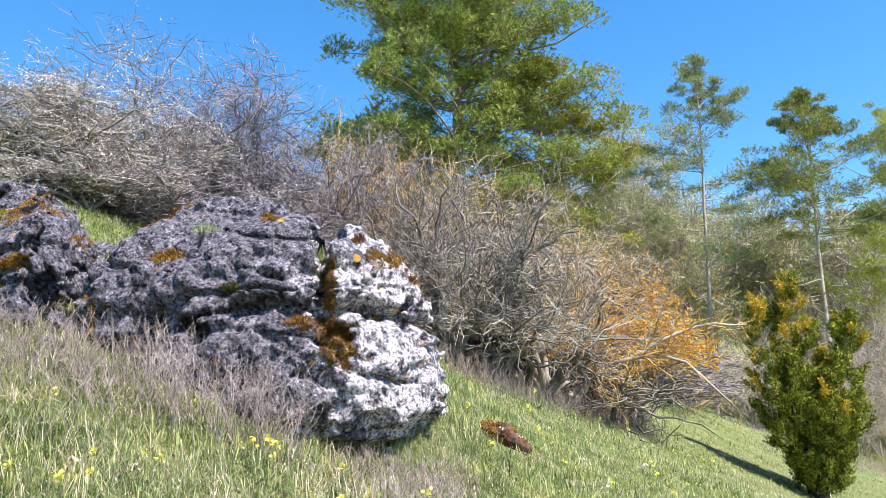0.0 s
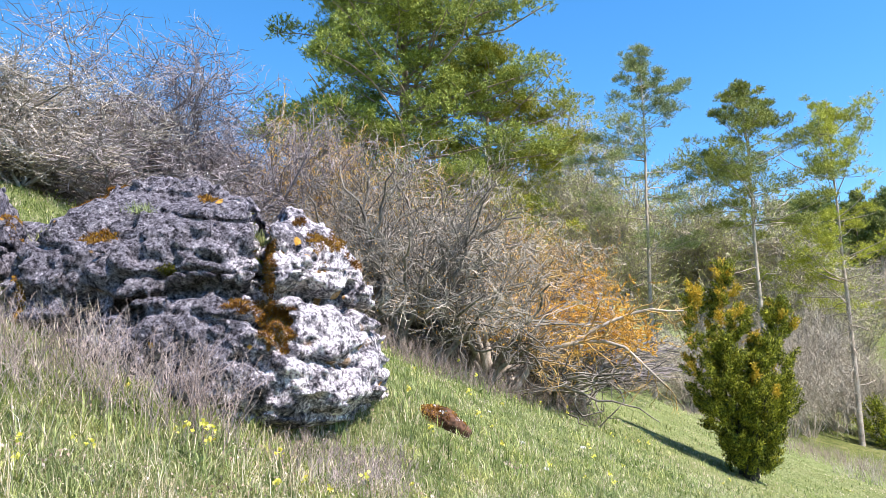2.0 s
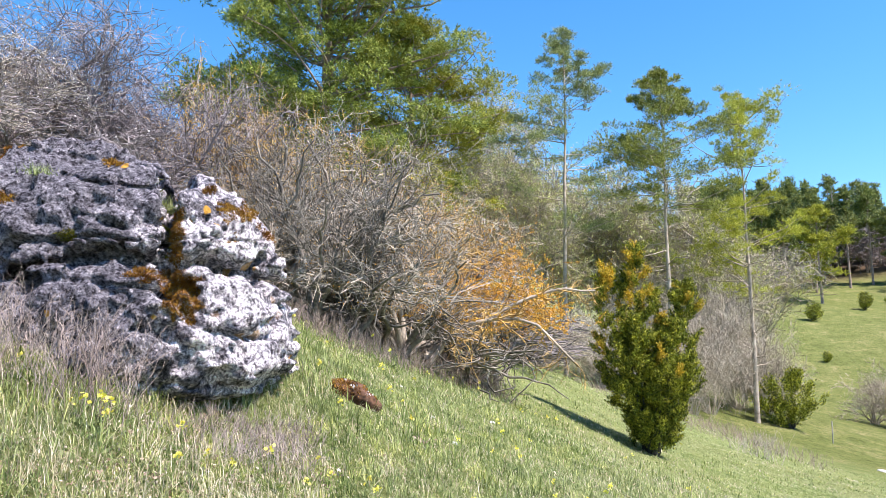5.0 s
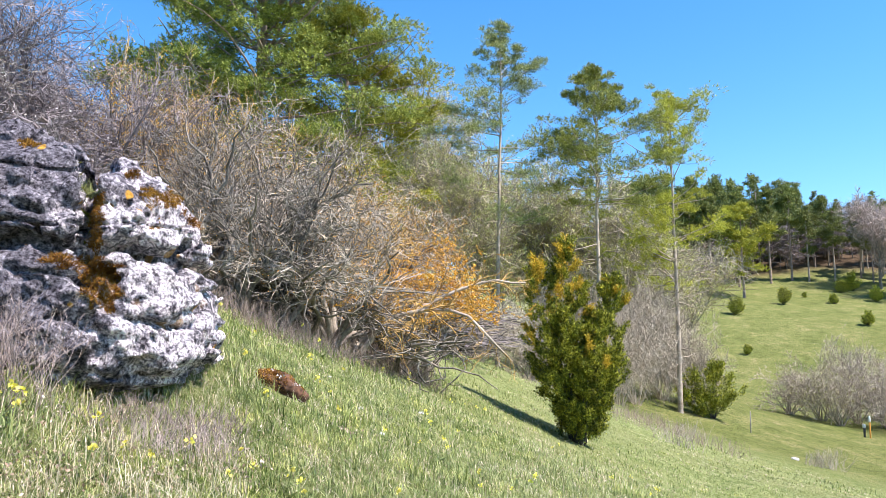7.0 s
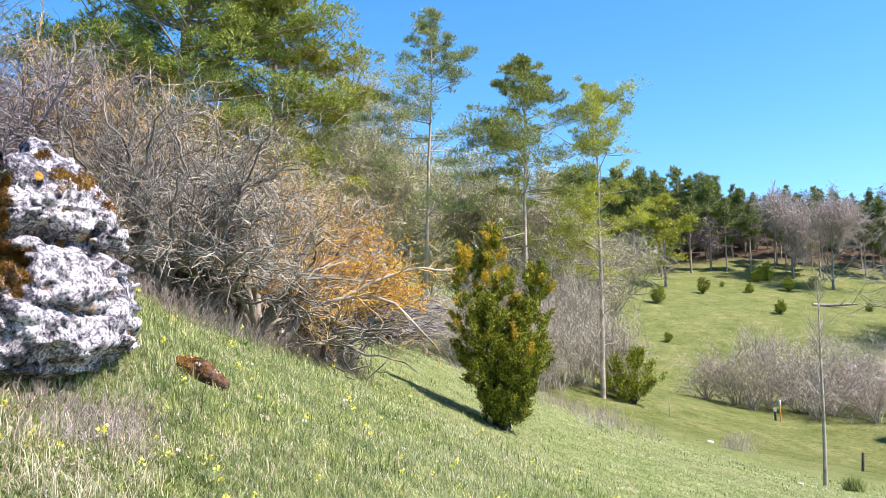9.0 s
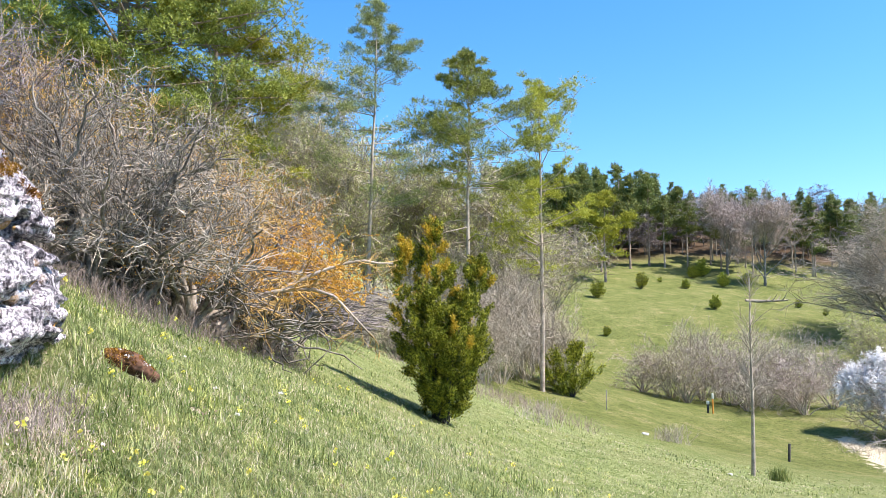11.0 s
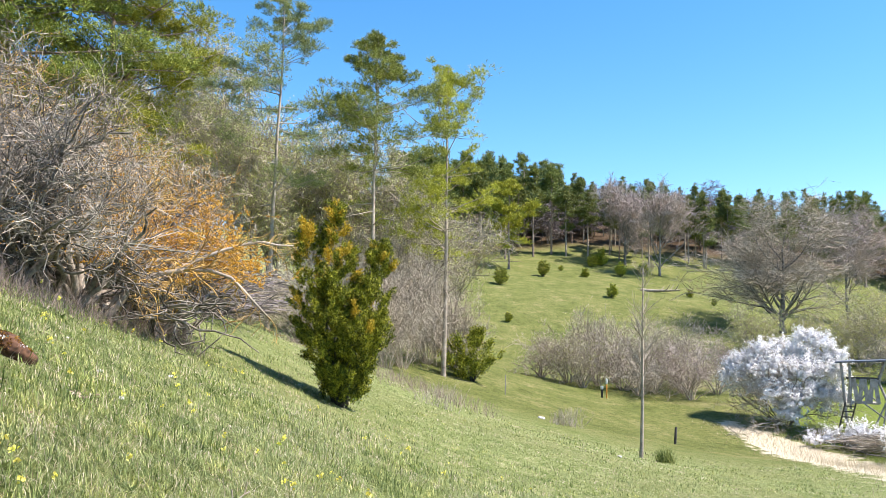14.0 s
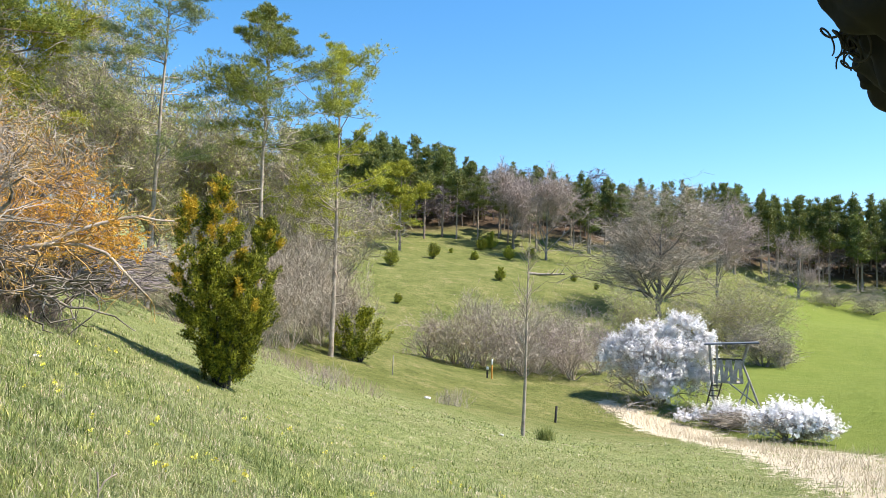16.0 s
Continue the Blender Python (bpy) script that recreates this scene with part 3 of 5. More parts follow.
def weathered(P, d, seed, rough=1.0):
    """Lumps, bedding cracks and pits eaten into a solid, close to its surface."""
    near = np.abs(d) < 0.17
    p = P[near]
    w = p + 0.045 * np.stack([grain(p, 0.22, seed + k) for k in range(3)], -1) + 0.012 * np.stack([grain(p, 0.05, seed + k) for k in range(3)], -1)
    bed = w * np.array((1, 1, 1.45))
    n = 0.05 * layered(p, 0.6, 2, seed) + 0.02 * grain(w, 0.13, seed + 3)
    n += 0.10 * (0.45 - nodules(bed, 0.21, seed + 2)) + 0.06 * (0.45 - nodules(w, 0.085, seed + 4)) + 0.016 * grain(w, 0.036, seed + 5) + 0.03 * np.abs(grain(bed, 0.11, seed + 7))
    n -= 0.12 * np.clip(grain(bed, 0.14, seed + 9) - 0.34, 0, 1)
    n -= 0.06 * np.clip(1 - np.abs(grain(w * np.array((0.45, 0.45, 1.5)), 0.42, seed + 12)) / 0.08, 0, 1)
    d = d.copy()
    d[near] -= n * rough
    return d


def main_rock(P):
    """The outcrop's body: an overhanging lower bulge, a long crack, a shoulder and a head parted by a cleft."""
    x, y, z = P.T
    side = prism(P, [(-2.25, 4.5), (-0.85, 4.33), (-0.36, 4.55), (-0.02, 4.97), (0.0, 5.7), (-2.25, 6.0)])
    inset = np.interp(z, [1.1, 1.42, 1.50, 1.64, 1.95, 2.1, 2.2, 2.3, 2.45, 2.6, 2.75, 2.9], [0.50, 0.42, 0.12, 0.0, 0.01, 0.05, 0.10, 0.07, 0.11, 0.19, 0.33, 0.55])
    top = np.interp(x, [-2.3, -1.94, -1.71, -1.45, -1.12, -0.85, -0.76, -0.67, -0.58, -0.34, -0.2, -0.1], [3.1, 3.06, 3.0, 3.0, 3.0, 2.86, 2.74, 2.82, 2.86, 2.78, 2.64, 2.48])
    d = rounded_max(side + inset, z - top, 0.16)
    cleft = np.maximum.reduce([np.abs(x + 0.70 + 0.1 * (y - 4.6)) - 0.05 - 0.12 * np.clip(z - 2.35, 0, 0.5), 2.28 - z, y - 5.25])
    zc = np.interp(x, [-2.0, -1.6, -1.17, -0.87, -0.5, -0.2], [2.0, 2.08, 2.22, 2.25, 2.23, 2.21]) + 0.02 * grain(P, 0.2, 5)
    crack = np.maximum(np.abs(z - zc) - 0.03 - 0.035 * np.exp(-((x + 0.62) / 0.25) ** 2), -0.15 - d)
    hollow = np.maximum.reduce([np.abs(x + 0.10) - 0.12, np.abs(y - 4.88) - 0.2, np.abs(z - 2.21) - 0.065])
    niche = np.maximum.reduce([np.abs(x + 0.62) - 0.08, np.abs(z - 2.09) - 0.05, -0.12 - d])
    for cut in (cleft, crack, hollow, niche):
        d = rounded_max(d, -cut, 0.05)
    return weathered(P, d, 11)


def left_rock(P):
    """The block past the crevice, half sunk in the slope."""
    x, y, z = P.T
    side = prism(P, [(-4.6, 5.7), (-3.3, 4.86), (-2.45, 4.36), (-2.1, 4.42), (-2.04, 5.2), (-2.2, 6.2)])
    inset = np.interp(z, [1.5, 2.0, 2.4, 2.6, 2.8, 3.1], [0.05, 0.0, 0.06, 0.12, 0.24, 0.5])
    top = np.interp(x, [-4.4, -3.4, -2.9, -2.4, -2.0], [3.3, 3.18, 3.16, 3.12, 3.06]) + 0.10 * (y - 4.8)
    d = rounded_max(side + inset, z - top, 0.16)
    gash = np.maximum(np.abs(x + 2.36 + 0.25 * (z - 2.4)) - 0.035, -0.16 - d)
    return weathered(P, rounded_max(d, -gash, 0.05), 41)


OUTCROP = thing("rock_outcrop", (-1.2, 5.0, spot(-13, 5.0)[2]), "weathered white-crusted grey limestone outcrop, sunlit end painted paler, with moss", "rock")
OUT_AT = np.array(OUTCROP.matrix_basis.translation)
rock_pieces = [
    skin(main_rock, (-2.35, 4.1, 1.2), (0.2, 5.6, 3.1), 0.015),
    skin(left_rock, (-4.7, 4.1, 1.6), (-1.85, 6.2, 3.5), 0.019),
    rock_block(40, (-2.0, 5.95, 2.45), (1.5, 0.55, 0.36), 59, (0, 4, 6)),
]
for V, F in rock_pieces:
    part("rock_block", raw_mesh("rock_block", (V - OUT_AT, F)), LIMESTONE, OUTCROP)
bv, bf, base = [], [], 0
for V, F in rock_pieces:
    bv.append(V)
    bf.append(F + base)
    base += len(V)
ROCK_TREE = BVHTree.FromPolygons(np.concatenate(bv).tolist(), np.concatenate(bf).tolist())


def on_rock(x, z):
    hit = ROCK_TREE.ray_cast(Vector((x, 2.0, z)), Vector((0, 1, 0)))
    return (hit[0], hit[1]) if hit[0] else (None, None)


def on_top(x, y):
    hit = ROCK_TREE.ray_cast(Vector((x, y, 6.0)), Vector((0, 0, -1)))
    return (hit[0], hit[1]) if hit[0] else (None, None)


def moss_cushion(cx, cz, rx, rz, material, seed, top=False, cy=0.0):
    """Moss draped on the rock: a tuft of short fronds at every spot of an uneven patch."""
    rng = np.random.default_rng(seed)
    base, way = [], []
    count = int(7000 * rx * rz / 0.02)
    for k in range(min(count, 9000)):
        a, r = rng.uniform(0, 2 * math.pi), math.sqrt(rng.uniform())
        edge = 0.72 + 0.35 * math.sin(3 * a + seed) * math.sin(5 * a + 2 * seed)
        if r > edge:
            continue
        x, w = cx + rx * r * math.cos(a), rz * r * math.sin(a)
        p, n = on_top(x, cy + w) if top else on_rock(x, cz + w)
        if p is None:
            continue
        base.append(np.array(p) - np.array(n) * 0.004 + rng.normal(size=3) * 0.004)
        way.append(np.array(n) + rng.normal(size=3) * 0.55 + (0, 0, 0.25))
    base, way = np.array(base), unit(np.array(way))
    return blades(base, way, rng.uniform(0.010, 0.026, len(base)), rng.uniform(0.004, 0.009, len(base)), rng)


for k, (cx, cz, rx, rz, mat) in enumerate([
        (-0.70, 2.13, 0.20, 0.08, MOSS), (-0.60, 2.02, 0.13, 0.17, MOSS), (-0.66, 2.38, 0.07, 0.22, MOSS),
        (-0.30, 2.58, 0.07, 0.09, MOSS), (-0.52, 2.70, 0.05, 0.04, MOSS), (-2.62, 2.10, 0.16, 0.08, MOSS), (-2.75, 2.30, 0.14, 0.06, MOSS),
        (-2.70, 2.42, 0.09, 0.07, MOSS_GREEN), (-2.02, 2.1, 0.05, 0.25, MOSS), (-1.62, 2.55, 0.15, 0.05, MOSS),
        (-2.55, 2.55, 0.14, 0.06, MOSS), (-1.2, 2.35, 0.05, 0.04, MOSS_GREEN), (-0.2, 2.5, 0.05, 0.06, MOSS)]):
    part("moss_cushion", raw_mesh("moss_cushion", [(v - OUT_AT, f) for v, f in [moss_cushion(cx, cz, rx, rz, mat, 70 + k)]][0]), mat, OUTCROP, "rusty brown moss" if mat is MOSS else "yellow-green moss", "stuff")
for k, (cx, cy, rx, ry, mat) in enumerate([(-1.05, 4.85, 0.1, 0.08, MOSS), (-0.4, 4.8, 0.1, 0.07, MOSS), (-1.8, 5.0, 0.2, 0.12, MOSS), (-0.74, 4.75, 0.05, 0.12, MOSS_GREEN), (-2.6, 5.0, 0.4, 0.2, MOSS), (-3.2, 5.1, 0.3, 0.2, MOSS), (-2.9, 5.0, 0.16, 0.12, MOSS_GREEN)]):
    part("moss_cushion", raw_mesh("moss_cushion", [(v - OUT_AT, f) for v, f in [moss_cushion(cx, 0, rx, ry, mat, 90 + k, True, cy)]][0]), mat, OUTCROP, "rusty brown moss" if mat is MOSS else "yellow-green moss", "stuff")


for x, y, lo, hi in ((-0.74, 4.72, 0.05, 0.12), (-1.42, 4.7, 0.04, 0.09), (-1.95, 4.75, 0.04, 0.09)):
    grng = np.random.default_rng(int(-100 * x))
    p, _ = on_top(x, y)
    if p:
        q = np.array(p) + grng.normal(size=(140, 3)) * (0.035, 0.05, 0.005)
        way = unit(grng.normal(size=(140, 3)) * 0.45 + (0, -0.15, 1))
        part("grass_tuft", raw_mesh("grass_tuft", blades(q - OUT_AT, way, grng.uniform(lo, hi, 140), np.full(140, 0.005), grng)), GRASS, OUTCROP, "green grass tuft rooted in the rock", "stuff")


# ---- small mossy stone on the slope, and a few loose stones ----
def loose_stone(at, half, seed, material, label, turn=(0, 0, 0), n=24):
    V, F = block(n, 2.2)
    P = V * np.array(half)
    P = P @ np.array(Euler([radians(a) for a in turn]).to_matrix()).T
    d = layered(P + seed, max(half) * 0.9, 4, seed) * 0.6 * min(half)
    me = smooth(raw_mesh("stone", (P + unit(P) * d[:, None], F)))
    me.materials.append(material)
    return thing("stone", at, label, "stone", data=me)


x, y, z = spot(4.1, 5.75)
mossy = loose_stone((x, y, z + 0.03), (0.18, 0.10, 0.075), 5, DARK_STONE, "low dark brown stone with rusty moss and white lichen", (0, 28, -10), 40)
mrng = np.random.default_rng(8)
V = np.array([v.co for v in mossy.data.vertices])
pick = V[mrng.integers(0, len(V), 5200)]
pick = pick[(pick[:, 2] > -0.03) & (layered(pick, 0.09, 2, 9) > -0.05)]
part("moss", raw_mesh("moss", blades(pick, unit(unit(pick) + mrng.normal(size=pick.shape) * 0.5), mrng.uniform(0.005, 0.014, len(pick)), 0.009 * np.ones(len(pick)), mrng)), MOSS, mossy, kind="stuff")
fleck = V[mrng.integers(0, len(V), 420)]
fleck = fleck[(fleck[:, 2] > 0.0) & (layered(fleck, 0.06, 2, 4) > 0.15)]
part("lichen", raw_mesh("lichen", flakes(fleck * 1.04, 0.010, mrng, 0.8)), WHITE_STONE, mossy, "white lichen flecks", "stuff")


# ---- the rock ledge that hangs over close by, its shade painted in ----
LEDGE = thing("overhanging_rock", (3.0, -0.3, spot(95, 3.0)[2]), "overhanging mossy rock ledge, shade painted near black, with dangling roots", "rock")
LAT = np.array(LEDGE.matrix_basis.translation)
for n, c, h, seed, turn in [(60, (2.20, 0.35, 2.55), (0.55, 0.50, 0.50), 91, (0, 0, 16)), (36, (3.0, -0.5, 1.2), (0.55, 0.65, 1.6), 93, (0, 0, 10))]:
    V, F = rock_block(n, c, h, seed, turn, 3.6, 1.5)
    part("rock_block", smooth(raw_mesh("rock_block", (V - LAT, F))), SHADE_BLACK, LEDGE)
rrng = np.random.default_rng(95)
for k in range(10):
    a0, rad = rrng.uniform(0, 6.28), rrng.uniform(0.006, 0.015)
    s = np.linspace(0, 1, 26)
    turn = a0 + 7.5 * s * rrng.choice((-1, 1))
    curl = np.stack([rad * (np.sin(turn) - math.sin(a0)), rad * 1.2 * (np.cos(turn) - math.cos(a0)) + 0.02 * s, rad * 1.3 * (np.cos(turn + 1.2) - math.cos(a0 + 1.2)) - rrng.uniform(0.03, 0.09) * s], -1)
    P = np.array((1.956, 0.696, 2.225)) + rrng.normal(size=3) * 0.012 + curl
    part("root", raw_mesh("root", tubes(P[None] - LAT, np.full((1, 1), 0.0035) * np.linspace(1, 0.5, 26)[None], 5)), DARK_WOOD, LEDGE)


# ---- trees and shrubs ----
def lines(rng, at, n, length, lean, wig, r0, r1, up=0.0):
    """`n` stems that start near `at`."""
    m = 11
    a = rng.uniform(0, 2 * np.pi, n)
    tilt = np.radians(lean) * np.sqrt(rng.uniform(0.05, 1, n))
    d = np.stack([np.cos(a) * np.sin(tilt), np.sin(a) * np.sin(tilt), np.cos(tilt)], -1)
    p = np.array(at) + np.stack([np.cos(a), np.sin(a), 0 * a], -1) * 0.03 * n ** 0.5 * rng.uniform(0.2, 1, n)[:, None]
    L = length * rng.uniform(0.7, 1.05, n)
    out = [p]
    for k in range(m - 1):
        d = unit(d + rng.normal(size=(n, 3)) * wig + (0, 0, up))
        out.append(out[-1] + d * (L / (m - 1))[:, None])
    return np.stack(out, 1), np.full((n, 1), r0) * np.linspace(1, r1 / r0, m)


def fit_height(groups, h, w=None):
    """Scale lines so that the whole is h tall (and w wide)."""
    top = max(np.percentile(P[..., 2], 99.7) for P, R in groups if len(P))
    s = h / top
    sx = s
    if w:
        span = np.percentile(groups[-1][0][..., 0], 98) - np.percentile(groups[-1][0][..., 0], 2)
        sx = w / span
    return [(P * np.array((sx, sx, s)), R) for P, R in groups]


def shrub_meshes(seed, h, w, stems=7, limbs=60, twigs=700, fine=5000, lean=45, wig=0.2, up=0.05, r=0.05, fine_len=0.3, thick=0.0022):
    """A bare shrub: the stems, limbs and twigs apart."""
    rng = np.random.default_rng(seed)
    s = lines(rng, (0, 0, -0.12), stems, 3.0, lean, wig, r, r * 0.25, up)
    a = sprout(rng, *s, limbs, 0.2, 1.0, 50, 1.4, 8, up * 0.6, wig * 1.6, 0.4, 0.55, 0.3)
    b = sprout(rng, *a, twigs, 0.1, 1.0, 55, 0.8, 5, 0.0, wig * 1.7, 0.3, 0.5, 0.35)
    c = sprout(rng, *b, fine, 0.05, 1.0, 55, fine_len, 3, 0.0, wig * 1.8, 0.2, 0.6, 0.4)
    s, a, b, c = fit_height([s, a, b, c], h, w)
    return rng, s, a, (b[0], np.maximum(b[1], thick * 1.3)), (c[0], np.maximum(c[1], thick))


def shrub(name, seed, az, d, h, w, label, category, wood_mat=GREY_BARK, twig_mat=TWIG_GREY, leaf=None, leaves=0, leaf_size=0.02, leaf_name="blossom", group="", tip_mat=None, clear=0.0, **kw):
    at = spot(az, d)
    rng, s, a, b, c = shrub_meshes(seed, h, w, **kw)
    if clear:
        # no twigs low down: the crown stands clear of the ground
        keep = [g[0][:, :, 2].min(1) > clear * rng.uniform(0.6, 1.2, len(g[0])) for g in (b, c)]
        b, c = (b[0][keep[0]], b[1][keep[0]]), (c[0][keep[1]], c[1][keep[1]])
    ob = thing(name, at, label, category, group)
    for k in range(len(s[0])):
        part("stem", smooth(raw_mesh("stem", tubes(s[0][k:k + 1], s[1][k:k + 1], 6))), wood_mat, ob)
    part("limb_mass", smooth(raw_mesh("limb_mass", tubes(*a, 4))), wood_mat, ob, kind="stuff")
    part("twig_mass", raw_mesh("twig_mass", splinters(*b, rng), *([] if tip_mat else [splinters(*c, rng)])), twig_mat, ob, kind="stuff")
    if tip_mat:
        part("shoot_mass", raw_mesh("shoot_mass", splinters(*c, rng)), tip_mat, ob, kind="stuff")
    if leaves:
        who = rng.integers(0, len(c[0]), leaves)
        p, t = along(c[0], who, rng.uniform(0.1, 1, leaves))
        part(leaf_name, raw_mesh(leaf_name, flakes(p + rng.normal(size=p.shape) * leaf_size * 0.6, leaf_size * rng.uniform(0.6, 1.4, leaves), rng, 0.7)), leaf, ob, kind="stuff")
    return ob


def pine_meshes(seed, h, crown_lo, reach, limbs=34, pads=150, pad=0.5, shoots=30, needles=9, trunk_r=0.15, lean=(0, 0), needle_len=0.16, top_round=0.35, dead=6, width=0.022, low=0, inner=0.45, shape=None):
    rng = np.random.default_rng(seed)
    n = 10
    k = np.linspace(0, 1, n)
    bend = np.cumsum(rng.normal(size=(n, 2)) * 0.05, 0) * h / 14
    T = np.stack([lean[0] * k + bend[:, 0] * k, lean[1] * k + bend[:, 1] * k, k * (h + 0.3) - 0.3], -1)[None]
    TR = (trunk_r * (1 - 0.88 * k))[None]
    # limbs stand out, longest low in the crown
    t = crown_lo + (0.985 - crown_lo) * (np.arange(limbs) + rng.uniform(0, 1, limbs)) / limbs
    at, tan = along(T, np.zeros(limbs, int), t)
    a = rng.uniform(0, 2 * np.pi, limbs)
    rel = (t - crown_lo) / (1 - crown_lo)
    prof = np.clip((1 - rel) ** top_round, 0.07, 1) * np.clip(0.6 + 1.5 * rel, 0, 1)
    L = reach * prof * rng.uniform(0.5, 1.2, limbs)
    if shape:
        # limbs stand in whorls; their reach follows the height along the trunk
        tier = limbs // 5
        t = crown_lo + (0.985 - crown_lo) * np.clip((np.arange(limbs) // 5 + 0.5 + rng.normal(size=limbs) * 0.13) / tier, 0, 1)
        at, tan = along(T, np.zeros(limbs, int), t)
        L = np.interp(t, [q[0] for q in shape], [q[1] for q in shape]) * rng.uniform(0.55, 1.12, limbs)
    if low:
        # a few long lower limbs, green only at their ends
        i = rng.choice(limbs // 2, low, replace=False)
        t[i] = rng.uniform(crown_lo - 0.22, crown_lo, low)
        at, tan = along(T, np.zeros(limbs, int), t)
        L[i] = reach * rng.uniform(0.9, 1.35, low)
    d = unit(np.stack([np.cos(a), np.sin(a), 0.05 + 0.7 * rel], -1))
    out = [at]
    for j in range(6):
        d = unit(d + rng.normal(size=(limbs, 3)) * 0.15 + (0, 0, 0.05))
        out.append(out[-1] + d * (L / 6)[:, None])
    A = np.stack(out, 1)
    AR = (0.035 * trunk_r / 0.15 * np.clip(L / reach, 0.3, 1))[:, None] * np.linspace(1, 0.25, 7)
    # flat cushions of needles on side twigs, with gaps between them, and a few small ones up the leader
    who = rng.choice(limbs, pads, p=L ** 0.9 / (L ** 0.9).sum())
    t2 = rng.uniform(inner, 1.0, pads) ** 0.75
    at, tan = along(A, who, t2)
    side = unit(np.cross(tan, (0, 0, 1.0))) * rng.choice((-1, 1), pads)[:, None]
    C = at + side * (rng.uniform(0, 0.45, pads) * L[who] * (1.15 - t2))[:, None] + tan * (0.12 * pad * rng.normal(size=pads))[:, None]
    C[:, 2] += rng.uniform(-0.05, 0.3, pads) * pad
    S = pad * rng.uniform(0.55, 1.2, pads) * np.clip(L[who] / reach, 0.45, 1.1)
    lead = max(4, pads // 22)
    tip, _ = along(T, np.zeros(lead, int), rng.uniform(0.9, 1.0, lead))
    f = np.linspace(0, 1, 4)[None, :, None]
    B = at[:, None] + (C - at)[:, None] * f + np.array((0, 0, -0.12)) * (np.sin(np.pi * f) * S[:, None, None])
    BR = np.full((pads, 1), 0.12 * trunk_r) * np.linspace(1, 0.4, 4)
    C, S = np.concatenate([C, tip + rng.normal(size=(lead, 3)) * 0.1 * pad]), np.concatenate([S, np.full(lead, 0.5 * pad)])
    K = len(C) * shoots
    u = unit(rng.normal(size=(K, 3)))
    u[:, 2] = np.abs(u[:, 2]) * 1.1 - 0.25
    size = np.repeat(S, shoots)[:, None]
    Q = np.repeat(C, shoots, 0) + u * np.array((1, 1, 0.7)) * size * rng.uniform(0.25, 1, (K, 1)) ** 0.5
    head = unit(u * np.array((1, 1, 0.7)) + (0, 0, 0.45) + rng.normal(size=(K, 3)) * 0.3)
    m = K * needles
    way = np.repeat(head, needles, 0)
    p = np.repeat(Q, needles, 0) + way * rng.uniform(-0.5, 1.0, (m, 1)) * needle_len
    way = unit(way * 0.7 + rng.normal(size=(m, 3)) * 0.6)
    leaf = blades(p, way, needle_len * rng.uniform(0.6, 1.2, m), np.full(m, width), rng)
    near = pads > 90
    wood = [tubes(T, TR, 9 if near else 6), tubes(A, AR, 5) if near else splinters(A, AR, rng)]
    thin = [splinters(B, BR, rng)]
    if dead:
        t = rng.uniform(0.12, crown_lo, dead)
        at, tan = along(T, np.zeros(dead, int), t)
        a = rng.uniform(0, 2 * np.pi, dead)
        d = unit(np.stack([np.cos(a), np.sin(a), rng.uniform(-0.2, 0.5, dead)], -1))
        L = rng.uniform(0.15, 0.55, dead) * reach
        out = [at]
        for j in range(4):
            d = unit(d + rng.normal(size=(dead, 3)) * 0.2)
            out.append(out[-1] + d * (L / 4)[:, None])
        wood.append(tubes(np.stack(out, 1), np.full((dead, 1), 0.03) * np.linspace(1, 0.4, 5), 4))
    return wood, thin, leaf


def pine(az, d, h, label, bark_mat=PINE_BARK, leaf_mat=NEEDLES, group="", **kw):
    ob = thing("pine_tree", spot(az, d), label, "tree", group)
    wood, thin, leaf = pine_meshes(h=h - (0.25 if "shape" in kw else 0.6 * kw["reach"] / 2.5), **kw)
    part("trunk", smooth(raw_mesh("trunk", *wood)), bark_mat, ob)
    part("branch_mass", raw_mesh("branch_mass", *thin), GREY_BARK, ob, kind="stuff")
    part("crown", raw_mesh("crown", leaf), leaf_mat, ob, kind="stuff")
    return ob


def bare_tree_meshes(seed, h, w, trunk_r=0.18, forks=9, limbs=60, twigs=420, fine=2400, bole=0.2, thick=0.006):
    rng = np.random.default_rng(seed)
    n = 8
    k = np.linspace(0, 1, n)
    T = np.stack([0.12 * h * np.cumsum(rng.normal(size=n)) * 0.05, 0.12 * h * np.cumsum(rng.normal(size=n)) * 0.05, k * 0.75 * h - 0.2], -1)[None]
    TR = (trunk_r * (1 - 0.85 * k))[None]
    A = sprout(rng, T, TR, forks, bole, 0.9, 38, 0.55 * h, 7, 0.12, 0.12, 0.45, 0.65, 0.2)
    B = sprout(rng, np.concatenate([A[0]]), A[1], limbs, 0.15, 1.0, 42, 0.28 * h, 6, 0.06, 0.15, 0.4, 0.6, 0.3)
    C = sprout(rng, *B, twigs, 0.1, 1.0, 45, 0.14 * h, 5, 0.04, 0.17, 0.3, 0.6, 0.35)
    D = sprout(rng, *C, fine, 0.1, 1.0, 45, 0.08 * h, 3, 0.02, 0.2, 0.2, 0.6, 0.4)
    T, A, B, C, D = fit_height([(T, TR), A, B, C, D], h, w)
    return rng, [tubes(*T, 8), tubes(*A, 5), tubes(*B, 3)], [splinters(C[0], np.maximum(C[1], thick * 1.5), rng), splinters(D[0], np.maximum(D[1], thick), rng)], D


